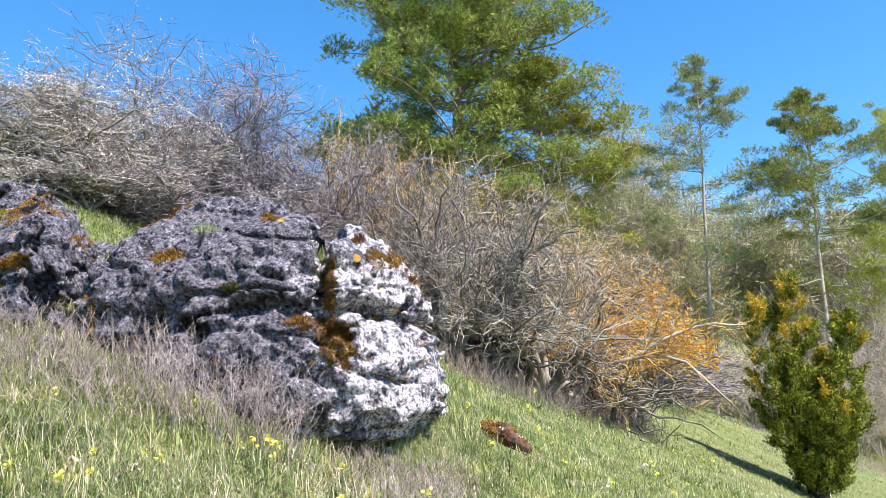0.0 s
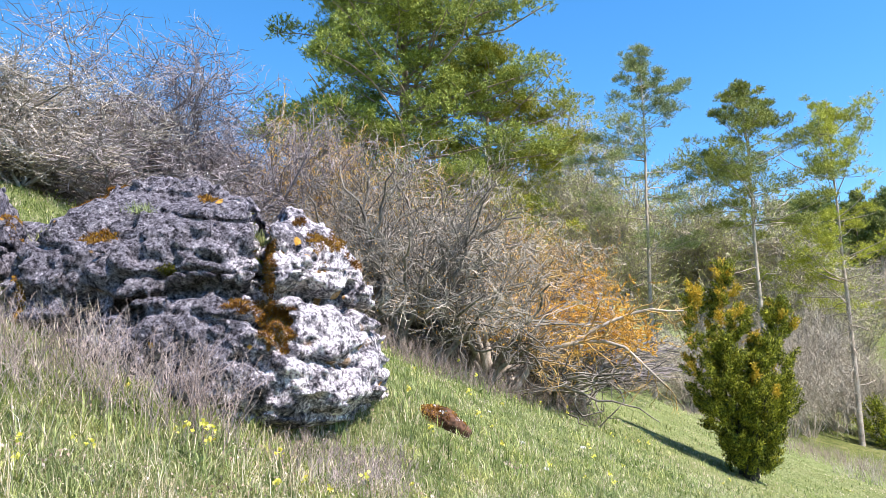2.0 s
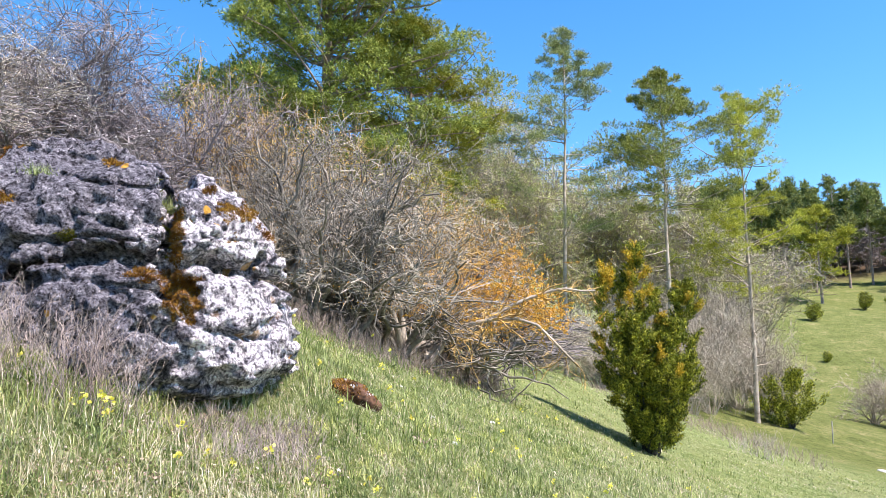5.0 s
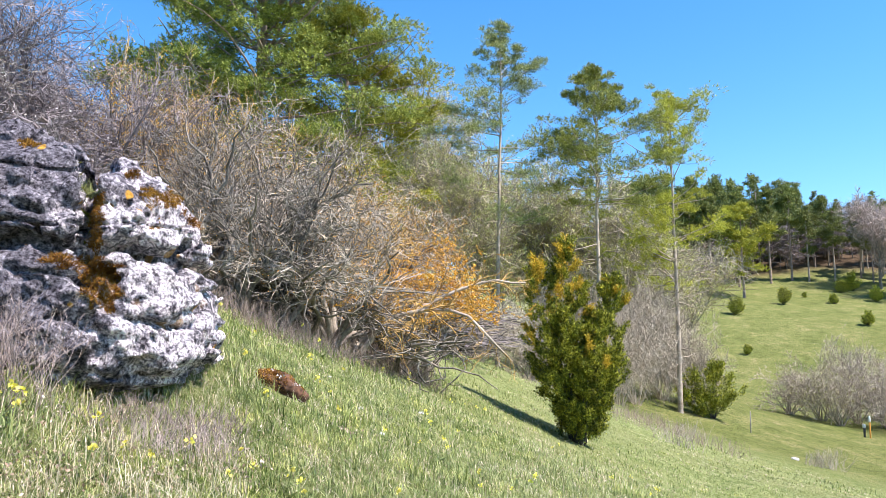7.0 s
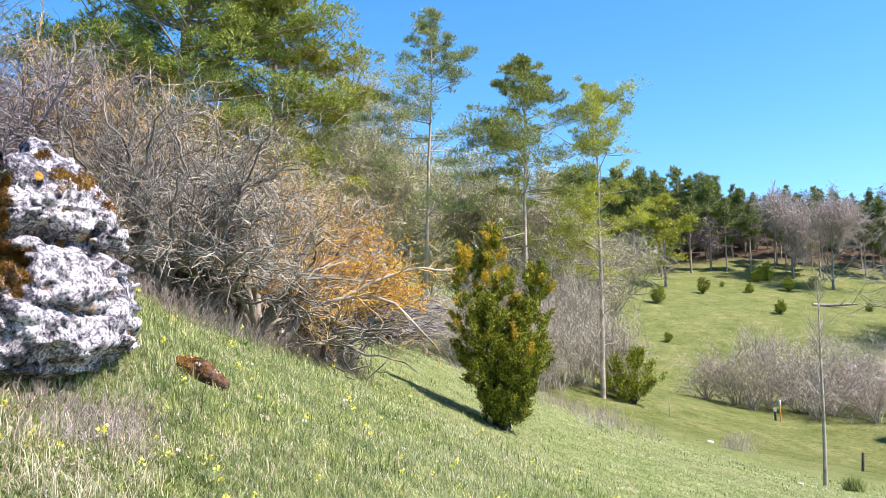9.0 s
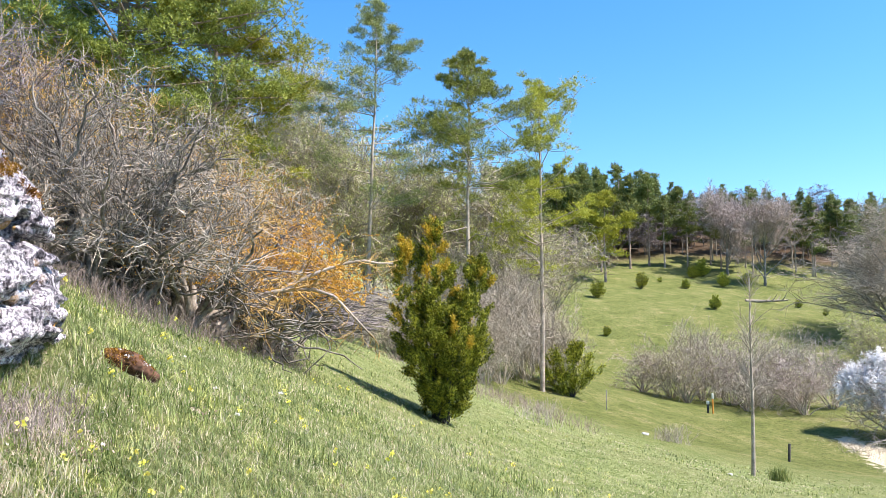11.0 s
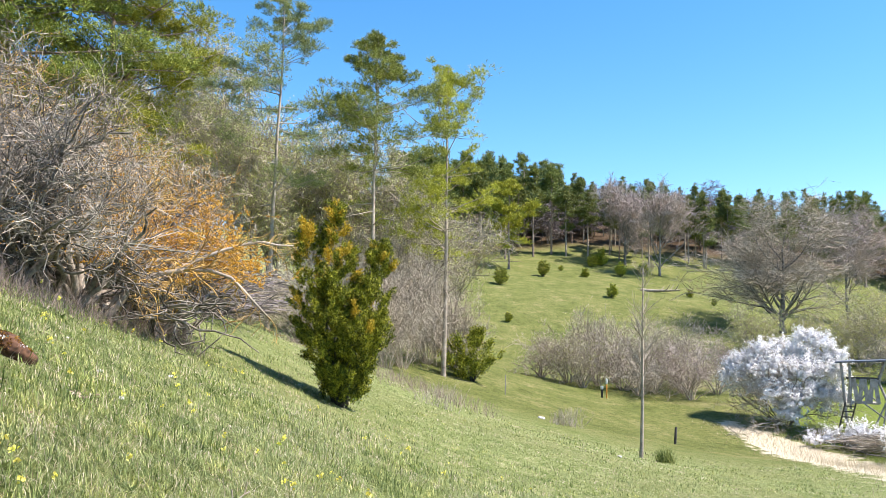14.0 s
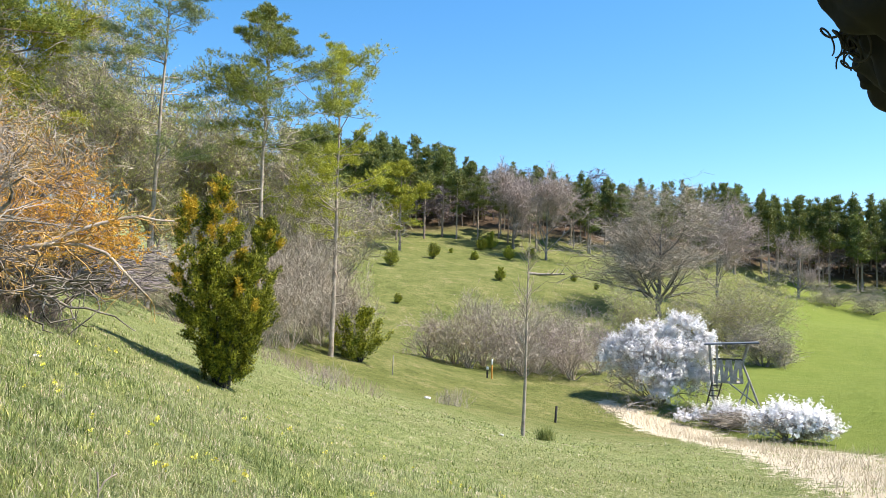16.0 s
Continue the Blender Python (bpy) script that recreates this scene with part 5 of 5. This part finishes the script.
bare_tree(61.8, 130, tall(61.8, 130, 6.0), 6.8, 214, "round bare tree at the edge of the far field", twig_mat=TWIG_ROSE, trunk_r=0.22, fine=5200, twigs=900, limbs=100, bole=0.1)
for k, (az, d, h, w) in enumerate([(57.6, 66, 5.0, 6.0), (59.8, 60, 3.2, 4.5), (55.5, 64, 4.0, 5), (66, 128, 4, 7), (51.5, 66, 4.0, 5.5), (60.9, 61, 2.6, 3.6), (58.6, 70, 5.5, 6), (64, 130, 4, 8)]):
    shrub("hedge_shrub", 220 + k, az, d, h, w, "bare grey-green hedge shrub at the field's edge", "shrub", twig_mat=(TWIG_TAN, TWIG_GREY)[k % 2], leaf=BUDS, leaves=9000 if k % 2 == 0 else 800, leaf_size=0.045, leaf_name="bud_haze", group="field hedge", stems=14, limbs=90, twigs=900, fine=4500, r=0.04, thick=0.006)

# far pine wood on the hill: tall front trees with bare boles, fuller ones behind
far_kinds = []
for k in range(7):
    full = k > 3
    ob = pine(58 + 2.5 * k, 143 + 12 * full, 13.0, "full dark green pine deep in the far wood" if full else "tall dark green Scots pine of the far wood", bark_mat=PALE_BARK if k % 2 else PINE_BARK, leaf_mat=NEEDLES_FAR, group="far pine wood", seed=240 + k, crown_lo=0.08 if full else (0.42, 0.5, 0.58, 0.36)[k], reach=3.6 if full else 3.0, limbs=40, pads=80 if full else 64, pad=0.85 if full else 0.7, shoots=12, needles=6, trunk_r=0.17, needle_len=0.45, width=0.11, top_round=0.8, inner=0.2, dead=0 if full else 5)
    far_kinds.append(ob)
frng = np.random.default_rng(77)
CANOPY = lambda az: np.interp(az, [27, 33, 37.9, 39, 41.7, 47, 52.4, 58, 64.7, 78], [13.6, 13.0, 12.7, 11.6, 11.0, 10.3, 9.8, 9.2, 8.4, 8.0])
for row in range(6):
    step = (1.3, 1.3, 1.2, 1.0, 1.0, 1.2)[row]
    for az in np.arange(27, 78, step):
        az = az + frng.uniform(-0.8, 0.8)
        d = EDGE(az) + row * 5 + frng.uniform(-2.0, 2.0)
        s = tall(az, d, CANOPY(az) + frng.uniform(-1.3, 0.25) - (0.5 if row < 2 else 0.0)) / 13.0
        s = min(max(s, 0.45), 1.25)
        k = frng.integers(0, 4) if row < 2 or (row == 2 and frng.uniform() < 0.6) else frng.integers(4, 7)
        copy_thing(far_kinds[k], pose(*spot(az, d, -0.1), 0, 0, frng.uniform(0, 360)) @ Matrix.Diagonal((s, s, s, 1)))
# young beeches fill the wood between the trunks
fill = bare_tree(48, 150, 6.0, 5.0, 260, "bare undergrowth tree inside the far wood", twig_mat=TWIG_PURPLE, trunk_r=0.08, fine=900, twigs=200, limbs=40, thick=0.02, group="far undergrowth")
for k in range(150):
    az = frng.uniform(27, 76)
    d = EDGE(az) + frng.uniform(6, 30)
    s = frng.uniform(0.6, 1.2)
    copy_thing(fill, pose(*spot(az, d), 0, 0, frng.uniform(0, 360)) @ Matrix.Diagonal((s, s, s, 1)))
# young junipers scattered over the hill pasture
small_j = [juniper(spot(*p), [(0, 0, (0.1, 0, 1.5), 0.6, 0.45, 1.0, 0.0), (0.2, 0, (0.5, 0, 1.1), 0.5, 0.5, 0.6, 0.0)], 60, 18, 0.22, 270 + k, "young dark green juniper on the hill pasture", "pasture junipers") for k, p in enumerate([(34.28, 83.1), (37.28, 92.8)])]
for k, (az, d, s) in enumerate([(40.7, 105, 0.95), (41.4, 106.5, 1.3), (40.3, 97, 0.7), (42.7, 101, 1.0), (42.07, 83.5, 0.85), (34.9, 69.8, 0.5), (47.3, 92, 0.6), (38.6, 100, 0.4), (44.2, 105, 0.8), (48.8, 88, 0.4)]):
    copy_thing(small_j[k % 2], pose(*spot(az, d, -0.05), 0, 0, 70 * k) @ Matrix.Diagonal((s, s, s, 1)))


# ---- meadow growth ----
def grass_blades(seed, count, lo, hi, near, far, az0, az1, wide, bow=0.5, patch=0.0):
    """Bent blades spread over a wedge of the slope, thinning out with distance."""
    rng = np.random.default_rng(seed)
    az = np.radians(rng.uniform(az0, az1, count))
    d = near * (far / near) ** rng.uniform(0, 1, count)
    # tufts: blades gather round shared points
    tuft = rng.integers(0, count // 7, count)
    ta = np.radians(rng.uniform(az0, az1, count // 7))
    td = near * (far / near) ** rng.uniform(0, 1, count // 7)
    az, d = ta[tuft], td[tuft]
    spread = 0.035 + 0.004 * d
    x = d * np.sin(az) + rng.normal(size=count) * spread
    y = d * np.cos(az) + rng.normal(size=count) * spread
    if patch:
        keep = grain(np.stack([x, y, 0 * x], -1), 1.1, seed) > patch
        x, y, d = x[keep], y[keep], d[keep]
    n = len(x)
    z = height(x, y)
    L = rng.uniform(lo, hi, n) * (0.8 + 0.3 * rng.uniform(0, 1, n)) * np.clip(1.15 - 0.03 * d, 0.6, 1)
    a = rng.uniform(0, 2 * np.pi, n)
    out = np.stack([np.cos(a), np.sin(a), 0 * a], -1)
    side = np.stack([-np.sin(a), np.cos(a), 0 * a], -1) * (wide * (1 + 0.09 * d + 0.005 * d ** 2))[:, None] * 0.5
    lean = rng.uniform(0.1, bow, n)[:, None]
    p0 = np.stack([x, y, z - 0.01], -1)
    p1 = p0 + out * (L[:, None] * 0.35 * lean) + np.array((0, 0, 1)) * (L * 0.55)[:, None]
    p2 = p0 + out * (L[:, None] * 1.1 * lean) + np.array((0, 0, 1)) * (L * np.sqrt(np.clip(1 - 0.6 * lean[:, 0] ** 2, 0.04, 1)))[:, None]
    V = np.stack([p0 - side, p0 + side, p1 - side * 0.8, p1 + side * 0.8, p2], 1).reshape(-1, 3)
    i = np.arange(n)[:, None] * 5
    T = np.concatenate([i + (0, 1, 3), i + (0, 3, 2), i + (2, 3, 4)])
    return V, T


def field_of(name, material, label, *args, **kw):
    me = raw_mesh(name, grass_blades(*args, **kw))
    me.materials.append(material)
    return tagged(new(name, me), label, "grass", "", "stuff")


field_of("grass", GRASS, "short fresh green grass on the slope", 301, 120000, 0.04, 0.11, 3.2, 26, -36, 72, 0.0034, 1.7)
field_of("grass", GRASS, "dense short turf close to the path", 306, 90000, 0.03, 0.08, 3.2, 8.5, -34, 66, 0.0032, 1.5)
field_of("dry_grass", STRAW, "pale dry grass mixed into the meadow", 302, 60000, 0.04, 0.10, 3.2, 26, -36, 72, 0.0024, 1.8, -0.35)
field_of("dry_grass", STRAW, "tussocks of bleached grass round the rock", 303, 4500, 0.06, 0.2, 3.4, 6.0, -36, 2, 0.0024, 1.4, -0.3)
field_of("grass", GRASS, "taller green tufts standing out of the meadow", 304, 26000, 0.09, 0.2, 3.3, 26, -34, 66, 0.004, 1.2, 0.05)


def reed_band(seed, count):
    """Bleached reed grass along the dry strip."""
    rng = np.random.default_rng(seed)
    u = rng.uniform(0.05, 1.15, count)
    mid = np.interp(u, [0, 0.2, 0.5, 0.8, 1.1, 2.0], [1.0, 2.0, 2.1, 1.2, -0.5, -3.0])
    s = mid + rng.normal(size=count) * 0.8
    d = STRIP_B - STRIP_A
    n = np.array((-d[1], d[0])) / np.hypot(*d)
    xy = STRIP_A + d * u[:, None] + n * s[:, None]
    base = np.stack([xy[:, 0], xy[:, 1], height(xy[:, 0], xy[:, 1]) - 0.02], -1)
    way = unit(rng.normal(size=(count, 3)) * 0.45 + (0, 0, 1))
    return blades(base, way, rng.uniform(0.12, 0.38, count), np.full(count, 0.014), rng)


me = raw_mesh("reed_grass", reed_band(305, 5500))
me.materials.append(STRAW)
tagged(new("reed_grass", me), "bleached reed grass along the field strip", "grass", "", "stuff")


def stem_field(seed, spots_, lo, hi, r, forks):
    """Thin upright dead stems with a few side twigs."""
    rng = np.random.default_rng(seed)
    n = len(spots_)
    L = rng.uniform(lo, hi, n)
    d = unit(rng.normal(size=(n, 3)) * 0.3 + (0, 0, 1))
    out = [spots_]
    for k in range(4):
        d = unit(d + rng.normal(size=(n, 3)) * 0.14)
        out.append(out[-1] + d * (L / 4)[:, None])
    P, R = np.stack(out, 1), np.full((n, 1), r) * np.linspace(1, 0.45, 5)
    B = sprout(rng, P, R, n * forks, 0.25, 1.0, 40, (lo + hi) * 0.18, 3, 0.1, 0.2, 0.3, 0.7, 0.5)
    return tubes(P, R, 3), splinters(*B, rng)


def stem_patch(name, seed, count, x0, x1, y0, y1, lo, hi, material, label, r=0.0017, forks=5, keep=None):
    rng = np.random.default_rng(seed)
    x, y = rng.uniform(x0, x1, count), rng.uniform(y0, y1, count)
    if keep is not None:
        k = keep(x, y)
        x, y = x[k], y[k]
    S = np.stack([x, y, height(x, y) - 0.02], -1)
    me = raw_mesh(name, *stem_field(seed, S, lo, hi, r, forks))
    me.materials.append(material)
    return tagged(new(name, me), label, "dry plants", "", "stuff")


stem_patch("dead_stems", 311, 560, -3.2, -0.75, 3.95, 4.4, 0.15, 0.5, DRY_STEM, "dead pinkish-grey stems in front of the rock")
stem_patch("dead_stems", 312, 420, -0.85, 0.15, 4.1, 4.75, 0.06, 0.22, DRY_STEM, "short dead stems under the rock's edge")
stem_patch("dead_stems", 313, 180, -3.4, -1.4, 3.6, 4.4, 0.12, 0.42, TWIG_TAN, "dead tan stems beside the rock")
BAND = lambda x, y: np.abs(np.hypot(x, y) - np.interp(np.degrees(np.arctan2(x, y)), [-3, 1, 7, 12, 14], [8.8, 8.4, 9.6, 11.8, 12.6])) < 0.55 + 0.05 * y
stem_patch("brushwood", 314, 4200, -0.5, 3.0, 7.8, 13.0, 0.10, 0.36, BRUSH, "low purplish brushwood along the foot of the hawthorns", 0.003, 4, BAND)
stem_patch("brushwood", 315, 700, 7.5, 13.5, 19.0, 24.0, 0.15, 0.45, BRUSH, "low purplish brushwood at the foot of the slope", 0.005, 3)


# yellow flowers
def cowslip(seed):
    rng = np.random.default_rng(seed)
    h = rng.uniform(0.09, 0.16)
    s = np.linspace(0, 1, 5)
    stalk = np.stack([0.02 * s ** 2, 0 * s, h * s], -1)[None]
    n = 10
    head = np.array((0.02, 0, h)) + rng.normal(size=(n, 3)) * 0.009
    leaf_a = rng.uniform(0, 2 * np.pi, 6)
    base = np.zeros((6, 3))
    way = unit(np.stack([np.cos(leaf_a), np.sin(leaf_a), 0.6 + 0 * leaf_a], -1))
    return tubes(stalk, np.full((1, 5), 0.002), 4), flakes(head, 0.009, rng, 0.8), blades(base, way, np.full(6, 0.06), np.full(6, 0.022), rng)


flower_kinds = []
for k in range(3):
    st, hd, lf = cowslip(320 + k)
    ob = thing("cowslip", spot(-4 + 5 * k, 3.75 + 0.1 * k), "yellow cowslip in bloom among the grass", "flower", "meadow flowers")
    part("stalk", raw_mesh("stalk", st), GRASS, ob)
    part("flower_head", raw_mesh("flower_head", hd), YELLOW, ob)
    part("leaf_rosette", raw_mesh("leaf_rosette", lf), GRASS, ob)
    flower_kinds.append(ob)
crng = np.random.default_rng(330)
for k in range(230):
    az, d = crng.uniform(-30, 62), 3.4 * (11 / 3.4) ** crng.uniform(0, 1)
    if grain(np.array([[d * math.sin(radians(az)), d * math.cos(radians(az)), 0.0]]), 1.5, 6)[0] < -0.25:
        continue
    s = crng.uniform(0.8, 1.35)
    x, y, z = spot(az, d)
    if -3.4 < x < 0.05 and y > 4.3 and y < 6.5:
        continue
    copy_thing(flower_kinds[k % 3], pose(x, y, z, 0, 0, crng.uniform(0, 360)) @ Matrix.Diagonal((s, s, s, 1)))
# spurge clumps by the rock
for k, (az, d) in enumerate([(-12.6, 3.95), (-11.9, 3.98), (-13.1, 4.02)]):
    copy_thing(flower_kinds[k % 3], pose(*spot(az, d), 0, 0, 50 * k) @ Matrix.Diagonal((1.5, 1.5, 1.25, 1)))


# clumps of dead leaves and a few pale stones in the grass
def leaf_clump(az, d, seed, size=0.05):
    rng = np.random.default_rng(seed)
    p = rng.normal(size=(40, 3)) * (size, size, size * 0.35) + (0, 0, 0.025)
    me = raw_mesh("leaf_litter", flakes(p, 0.011, rng, 0.6))
    me.materials.append(DEAD_LEAF)
    return thing("leaf_litter", spot(az, d), "clump of brown withered leaves in the grass", "leaves", "leaf litter", data=me)


def litter(seed, count, az0, az1, near, far, size):
    rng = np.random.default_rng(seed)
    az, d = np.radians(rng.uniform(az0, az1, count)), near * (far / near) ** rng.uniform(0, 1, count)
    x, y = d * np.sin(az), d * np.cos(az)
    keep = layered(np.stack([x, y, 0 * x], -1), 0.7, 3, seed) > 0.05
    x, y = x[keep], y[keep]
    n = len(x)
    p = np.stack([x, y, height(x, y) + rng.uniform(0.005, 0.05, n)], -1)
    return flakes(p, size * rng.uniform(0.5, 1.3, n), rng, 0.5)


for args in ((381, 9000, -34, 6, 3.3, 6.0, 0.009), (382, 6000, 2, 66, 3.6, 16.0, 0.010)):
    me = raw_mesh("withered_leaves", litter(*args))
    me.materials.append(DEAD_LEAF)
    tagged(new("withered_leaves", me), "brown and pale withered leaves scattered in the grass", "leaves", "", "stuff")
for k, (az, d) in enumerate([(2.95, 4.3), (-10.2, 3.75), (-9.0, 3.7), (-24, 3.9), (-21, 3.8), (8.5, 5.4), (-3.5, 3.9)]):
    leaf_clump(az, d, 340 + k)
for k, (az, d, s) in enumerate([(10.99, 5.9, 0.02), (37.54, 29.2, 0.11), (9.4, 6.4, 0.02), (13.5, 7.6, 0.022), (43.0, 20, 0.05), (7.2, 7.2, 0.018)]):
    loose_stone(spot(az, d), (s * 1.3, s, s * 0.7), 350 + k, WHITE_STONE, "small pale limestone lying in the grass", (0, 5, 20 * k), 8)
ob = thing("dead_twig", spot(19.2, 4.35), "forked bleached dead twig sticking out of the grass", "twig")
for P in ([(0, 0, -0.03), (0.005, 0, 0.07), (-0.005, 0, 0.16)], [(0.0, 0, 0.05), (0.03, 0, 0.11), (0.06, 0, 0.13), (0.075, 0, 0.19)], [(0.06, 0, 0.13), (0.09, 0.01, 0.14)]):
    P = np.array([P])
    part("twig", raw_mesh("twig", tubes(P, np.full(P.shape[:2], 0.0045), 5)), PALE_BARK, ob)


# ---- small things in the valley ----
def closed_bar(a, b, r, sides=8):
    """A round pole with closed, slightly rounded ends."""
    a, b = np.array(a, float), np.array(b, float)
    t = unit((b - a)[None])[0]
    P = np.stack([a - t * 0.001, a, a + t * r * 0.4, b - t * r * 0.4, b, b + t * 0.001])[None]
    return tubes(P, np.array([[0.001, 0.8, 1, 1, 0.8, 0.001]]) * np.array([[1, r, r, r, r, 1]]), sides)


def plank(c, half, turn=(0, 0, 0)):
    bm = bmesh.new()
    bmesh.ops.create_cube(bm, size=2)
    bmesh.ops.scale(bm, vec=half, verts=bm.verts)
    bmesh.ops.bevel(bm, geom=bm.edges[:], offset=min(half) * 0.25, segments=1, affect="EDGES")
    bmesh.ops.transform(bm, matrix=pose(*c, *turn), verts=bm.verts)
    me = bpy.data.meshes.new("plank")
    bm.to_mesh(me)
    bm.free()
    return me


# hunting high seat: leaning poles, a ladder, a slatted box and a flat felt roof
seat = thing("high_seat", spot(57.9, 39.6), "weathered wooden hunting high seat with a flat felt roof", "high seat", turn=-57)
part("roof", plank((0.0, 0, 3.22), (1.18, 0.75, 0.035), (0, -3.5, 0)), ROOFING, seat)
for (a, b) in [((-0.75, -0.5, 0), (-0.95, -0.5, 3.15)), ((-0.75, 0.5, 0), (-0.95, 0.5, 3.15)), ((1.35, -0.6, -0.05), (0.45, -0.5, 2.4)), ((1.35, 0.6, -0.05), (0.45, 0.5, 2.4)), ((0.45, -0.5, 2.3), (0.75, -0.5, 3.25)), ((0.45, 0.5, 2.3), (0.75, 0.5, 3.25)), ((-0.62, -0.55, 1.2), (-0.62, -0.55, 3.12))]:
    part("pole", smooth(raw_mesh("pole", closed_bar(a, b, 0.05))), GREY_WOOD, seat)
for (a, b) in [((-0.8, -0.52, 0.35), (1.3, -0.6, 0.25)), ((0.2, -0.52, 0.35), (0.75, -0.55, 1.6)), ((0.75, -0.55, 1.6), (0.55, -0.55, 0.3)), ((-0.3, -0.52, 1.6), (1.0, -0.58, 0.6)), ((-0.7, -0.52, 2.55), (0.5, -0.52, 1.45)), ((0.5, -0.52, 2.5), (-0.3, -0.52, 1.5))]:
    part("brace", smooth(raw_mesh("brace", closed_bar(a, b, 0.035))), GREY_WOOD, seat)
part("floor", plank((-0.15, 0, 1.45), (0.6, 0.5, 0.03)), GREY_WOOD, seat)
part("rail", plank((-0.15, -0.53, 2.5), (0.62, 0.03, 0.05)), DARK_WOOD, seat)
for k in range(6):
    part("slat", plank((-0.62 + 0.2 * k, -0.56, 1.98), (0.08, 0.015, 0.5), (0, 6 * (-1) ** k, 0)), GREY_WOOD, seat)
for k in range(5):
    part("slat", plank((-0.9, -0.42 + 0.21 * k, 2.05), (0.015, 0.08, 0.5)), DARK_WOOD, seat)
ladder = part("ladder", plank((-1.0, -0.75, 0.75), (0.03, 0.03, 0.78), (14, 14, 0)), DARK_WOOD, seat)
part("ladder_rail", plank((-0.6, -0.75, 0.75), (0.03, 0.03, 0.78), (14, 14, 0)), DARK_WOOD, ladder)
for k in range(6):
    t = (k + 0.5) / 6
    z = 0.05 + 1.4 * t
    part("rung", plank((-0.8 + 0.17 * (2 * t - 1), -0.75 - 0.17 * (2 * t - 1), z), (0.22, 0.022, 0.022)), DARK_WOOD, ladder)

# young tree in the meadow, stake, rush tuft, marker posts
sap_at = spot(44.38, 23.0)
sap = thing("sapling", sap_at, "slender leafless sapling standing in the meadow", "tree")
srng = np.random.default_rng(360)
hs = 1.6 + 23.0 * math.tan(radians(4.6)) - sap_at[2]
k = np.linspace(0, 1, 9)
T = np.stack([0.12 * k + 0.02 * np.sin(7 * k), 0.02 * np.cos(5 * k), (hs + 0.1) * k - 0.1], -1)[None]
TR = (0.055 * (1 - 0.8 * k))[None]
A = sprout(srng, T, TR, 44, 0.4, 0.97, 42, 0.9, 5, 0.1, 0.1, 0.5, 0.5, 0.4)
B = sprout(srng, *A, 200, 0.2, 1.0, 45, 0.35, 4, 0.05, 0.15, 0.3, 0.6, 0.5)
part("trunk", smooth(raw_mesh("trunk", tubes(T, TR, 8))), PALE_BARK, sap)
part("twig_mass", raw_mesh("twig_mass", tubes(*A, 4), tubes(B[0], np.maximum(B[1], 0.004), 3)), TWIG_TAN, sap, kind="stuff")
stake = thing("stake", spot(46.4, 31.0), "dark leaning fence stake in the meadow", "stake")
part("stake_pole", smooth(raw_mesh("stake_pole", closed_bar((0, 0, -0.2), (0.08, 0, 0.62), 0.045))), DARK_WOOD, stake)
tuft = thing("rush_tuft", spot(45.9, 23.0), "small dark green rush tuft in the meadow", "plant")
q = srng.normal(size=(420, 3)) * (0.1, 0.1, 0)
part("blade_mass", raw_mesh("blade_mass", blades(q, unit(srng.normal(size=(420, 3)) * 0.35 + (0, 0, 1)), srng.uniform(0.25, 0.5, 420), np.full(420, 0.014), srng)), GRASS, tuft, kind="stuff")
for az, h, dark in ((41.84, 1.0, 0), (41.53, 0.58, 1)):
    post = thing("marker_post", spot(az, 42.0), "dark short post with a white cap" if dark else "thin orange post with a white top", "post", "marker posts")
    part("shaft", smooth(raw_mesh("shaft", closed_bar((0, 0, -0.1), (0, 0, h * 0.72), 0.05 if dark else 0.035))), DARK_WOOD if dark else ORANGE_PAINT, post)
    part("cap", smooth(raw_mesh("cap", closed_bar((0, 0, h * 0.72), (0, 0, h), 0.075 if dark else 0.05))), WHITE_PAINT, post)
thin = thing("thin_post", spot(34.95, 34.0), "thin grey stick post at the foot of the slope", "post")
part("shaft", smooth(raw_mesh("shaft", closed_bar((0, 0, -0.1), (0.02, 0, 0.8), 0.02))), GREY_WOOD, thin)
log = thing("fallen_log", spot(45.16, 92.0), "bleached fallen tree trunk on the hill pasture", "log", turn=-40)
s = np.linspace(0, 1, 8)
part("trunk", smooth(raw_mesh("trunk", tubes(np.stack([-1.8 + 4.2 * s, 0.2 * np.sin(4 * s), 0.25 + 0.25 * (s - 0.5) ** 2], -1)[None], (0.2 * (1 - 0.6 * s))[None], 8))), PALE_BARK, log)
for k in range(4):
    s = np.linspace(0, 1, 5)
    part("limb", smooth(raw_mesh("limb", tubes(np.stack([0.3 + 0.5 * k + 0.5 * s, 0.5 * s * (-1) ** k, 0.3 + (0.5 + 0.1 * k) * s ** 1.5], -1)[None], (0.07 * (1 - 0.7 * s))[None], 5))), PALE_BARK, log)
for k, (az, d) in enumerate([(39.0, 28.5), (39.4, 28.8), (30.4, 20.0)]):
    x, y, z = spot(az, d)
    stem_patch("weed_stalks", 370 + k, 60, x - 0.5, x + 0.5, y - 0.3, y + 0.3, 0.3, 0.8, TWIG_GREY, "pale dead weed stalks in the meadow", 0.005, 3)
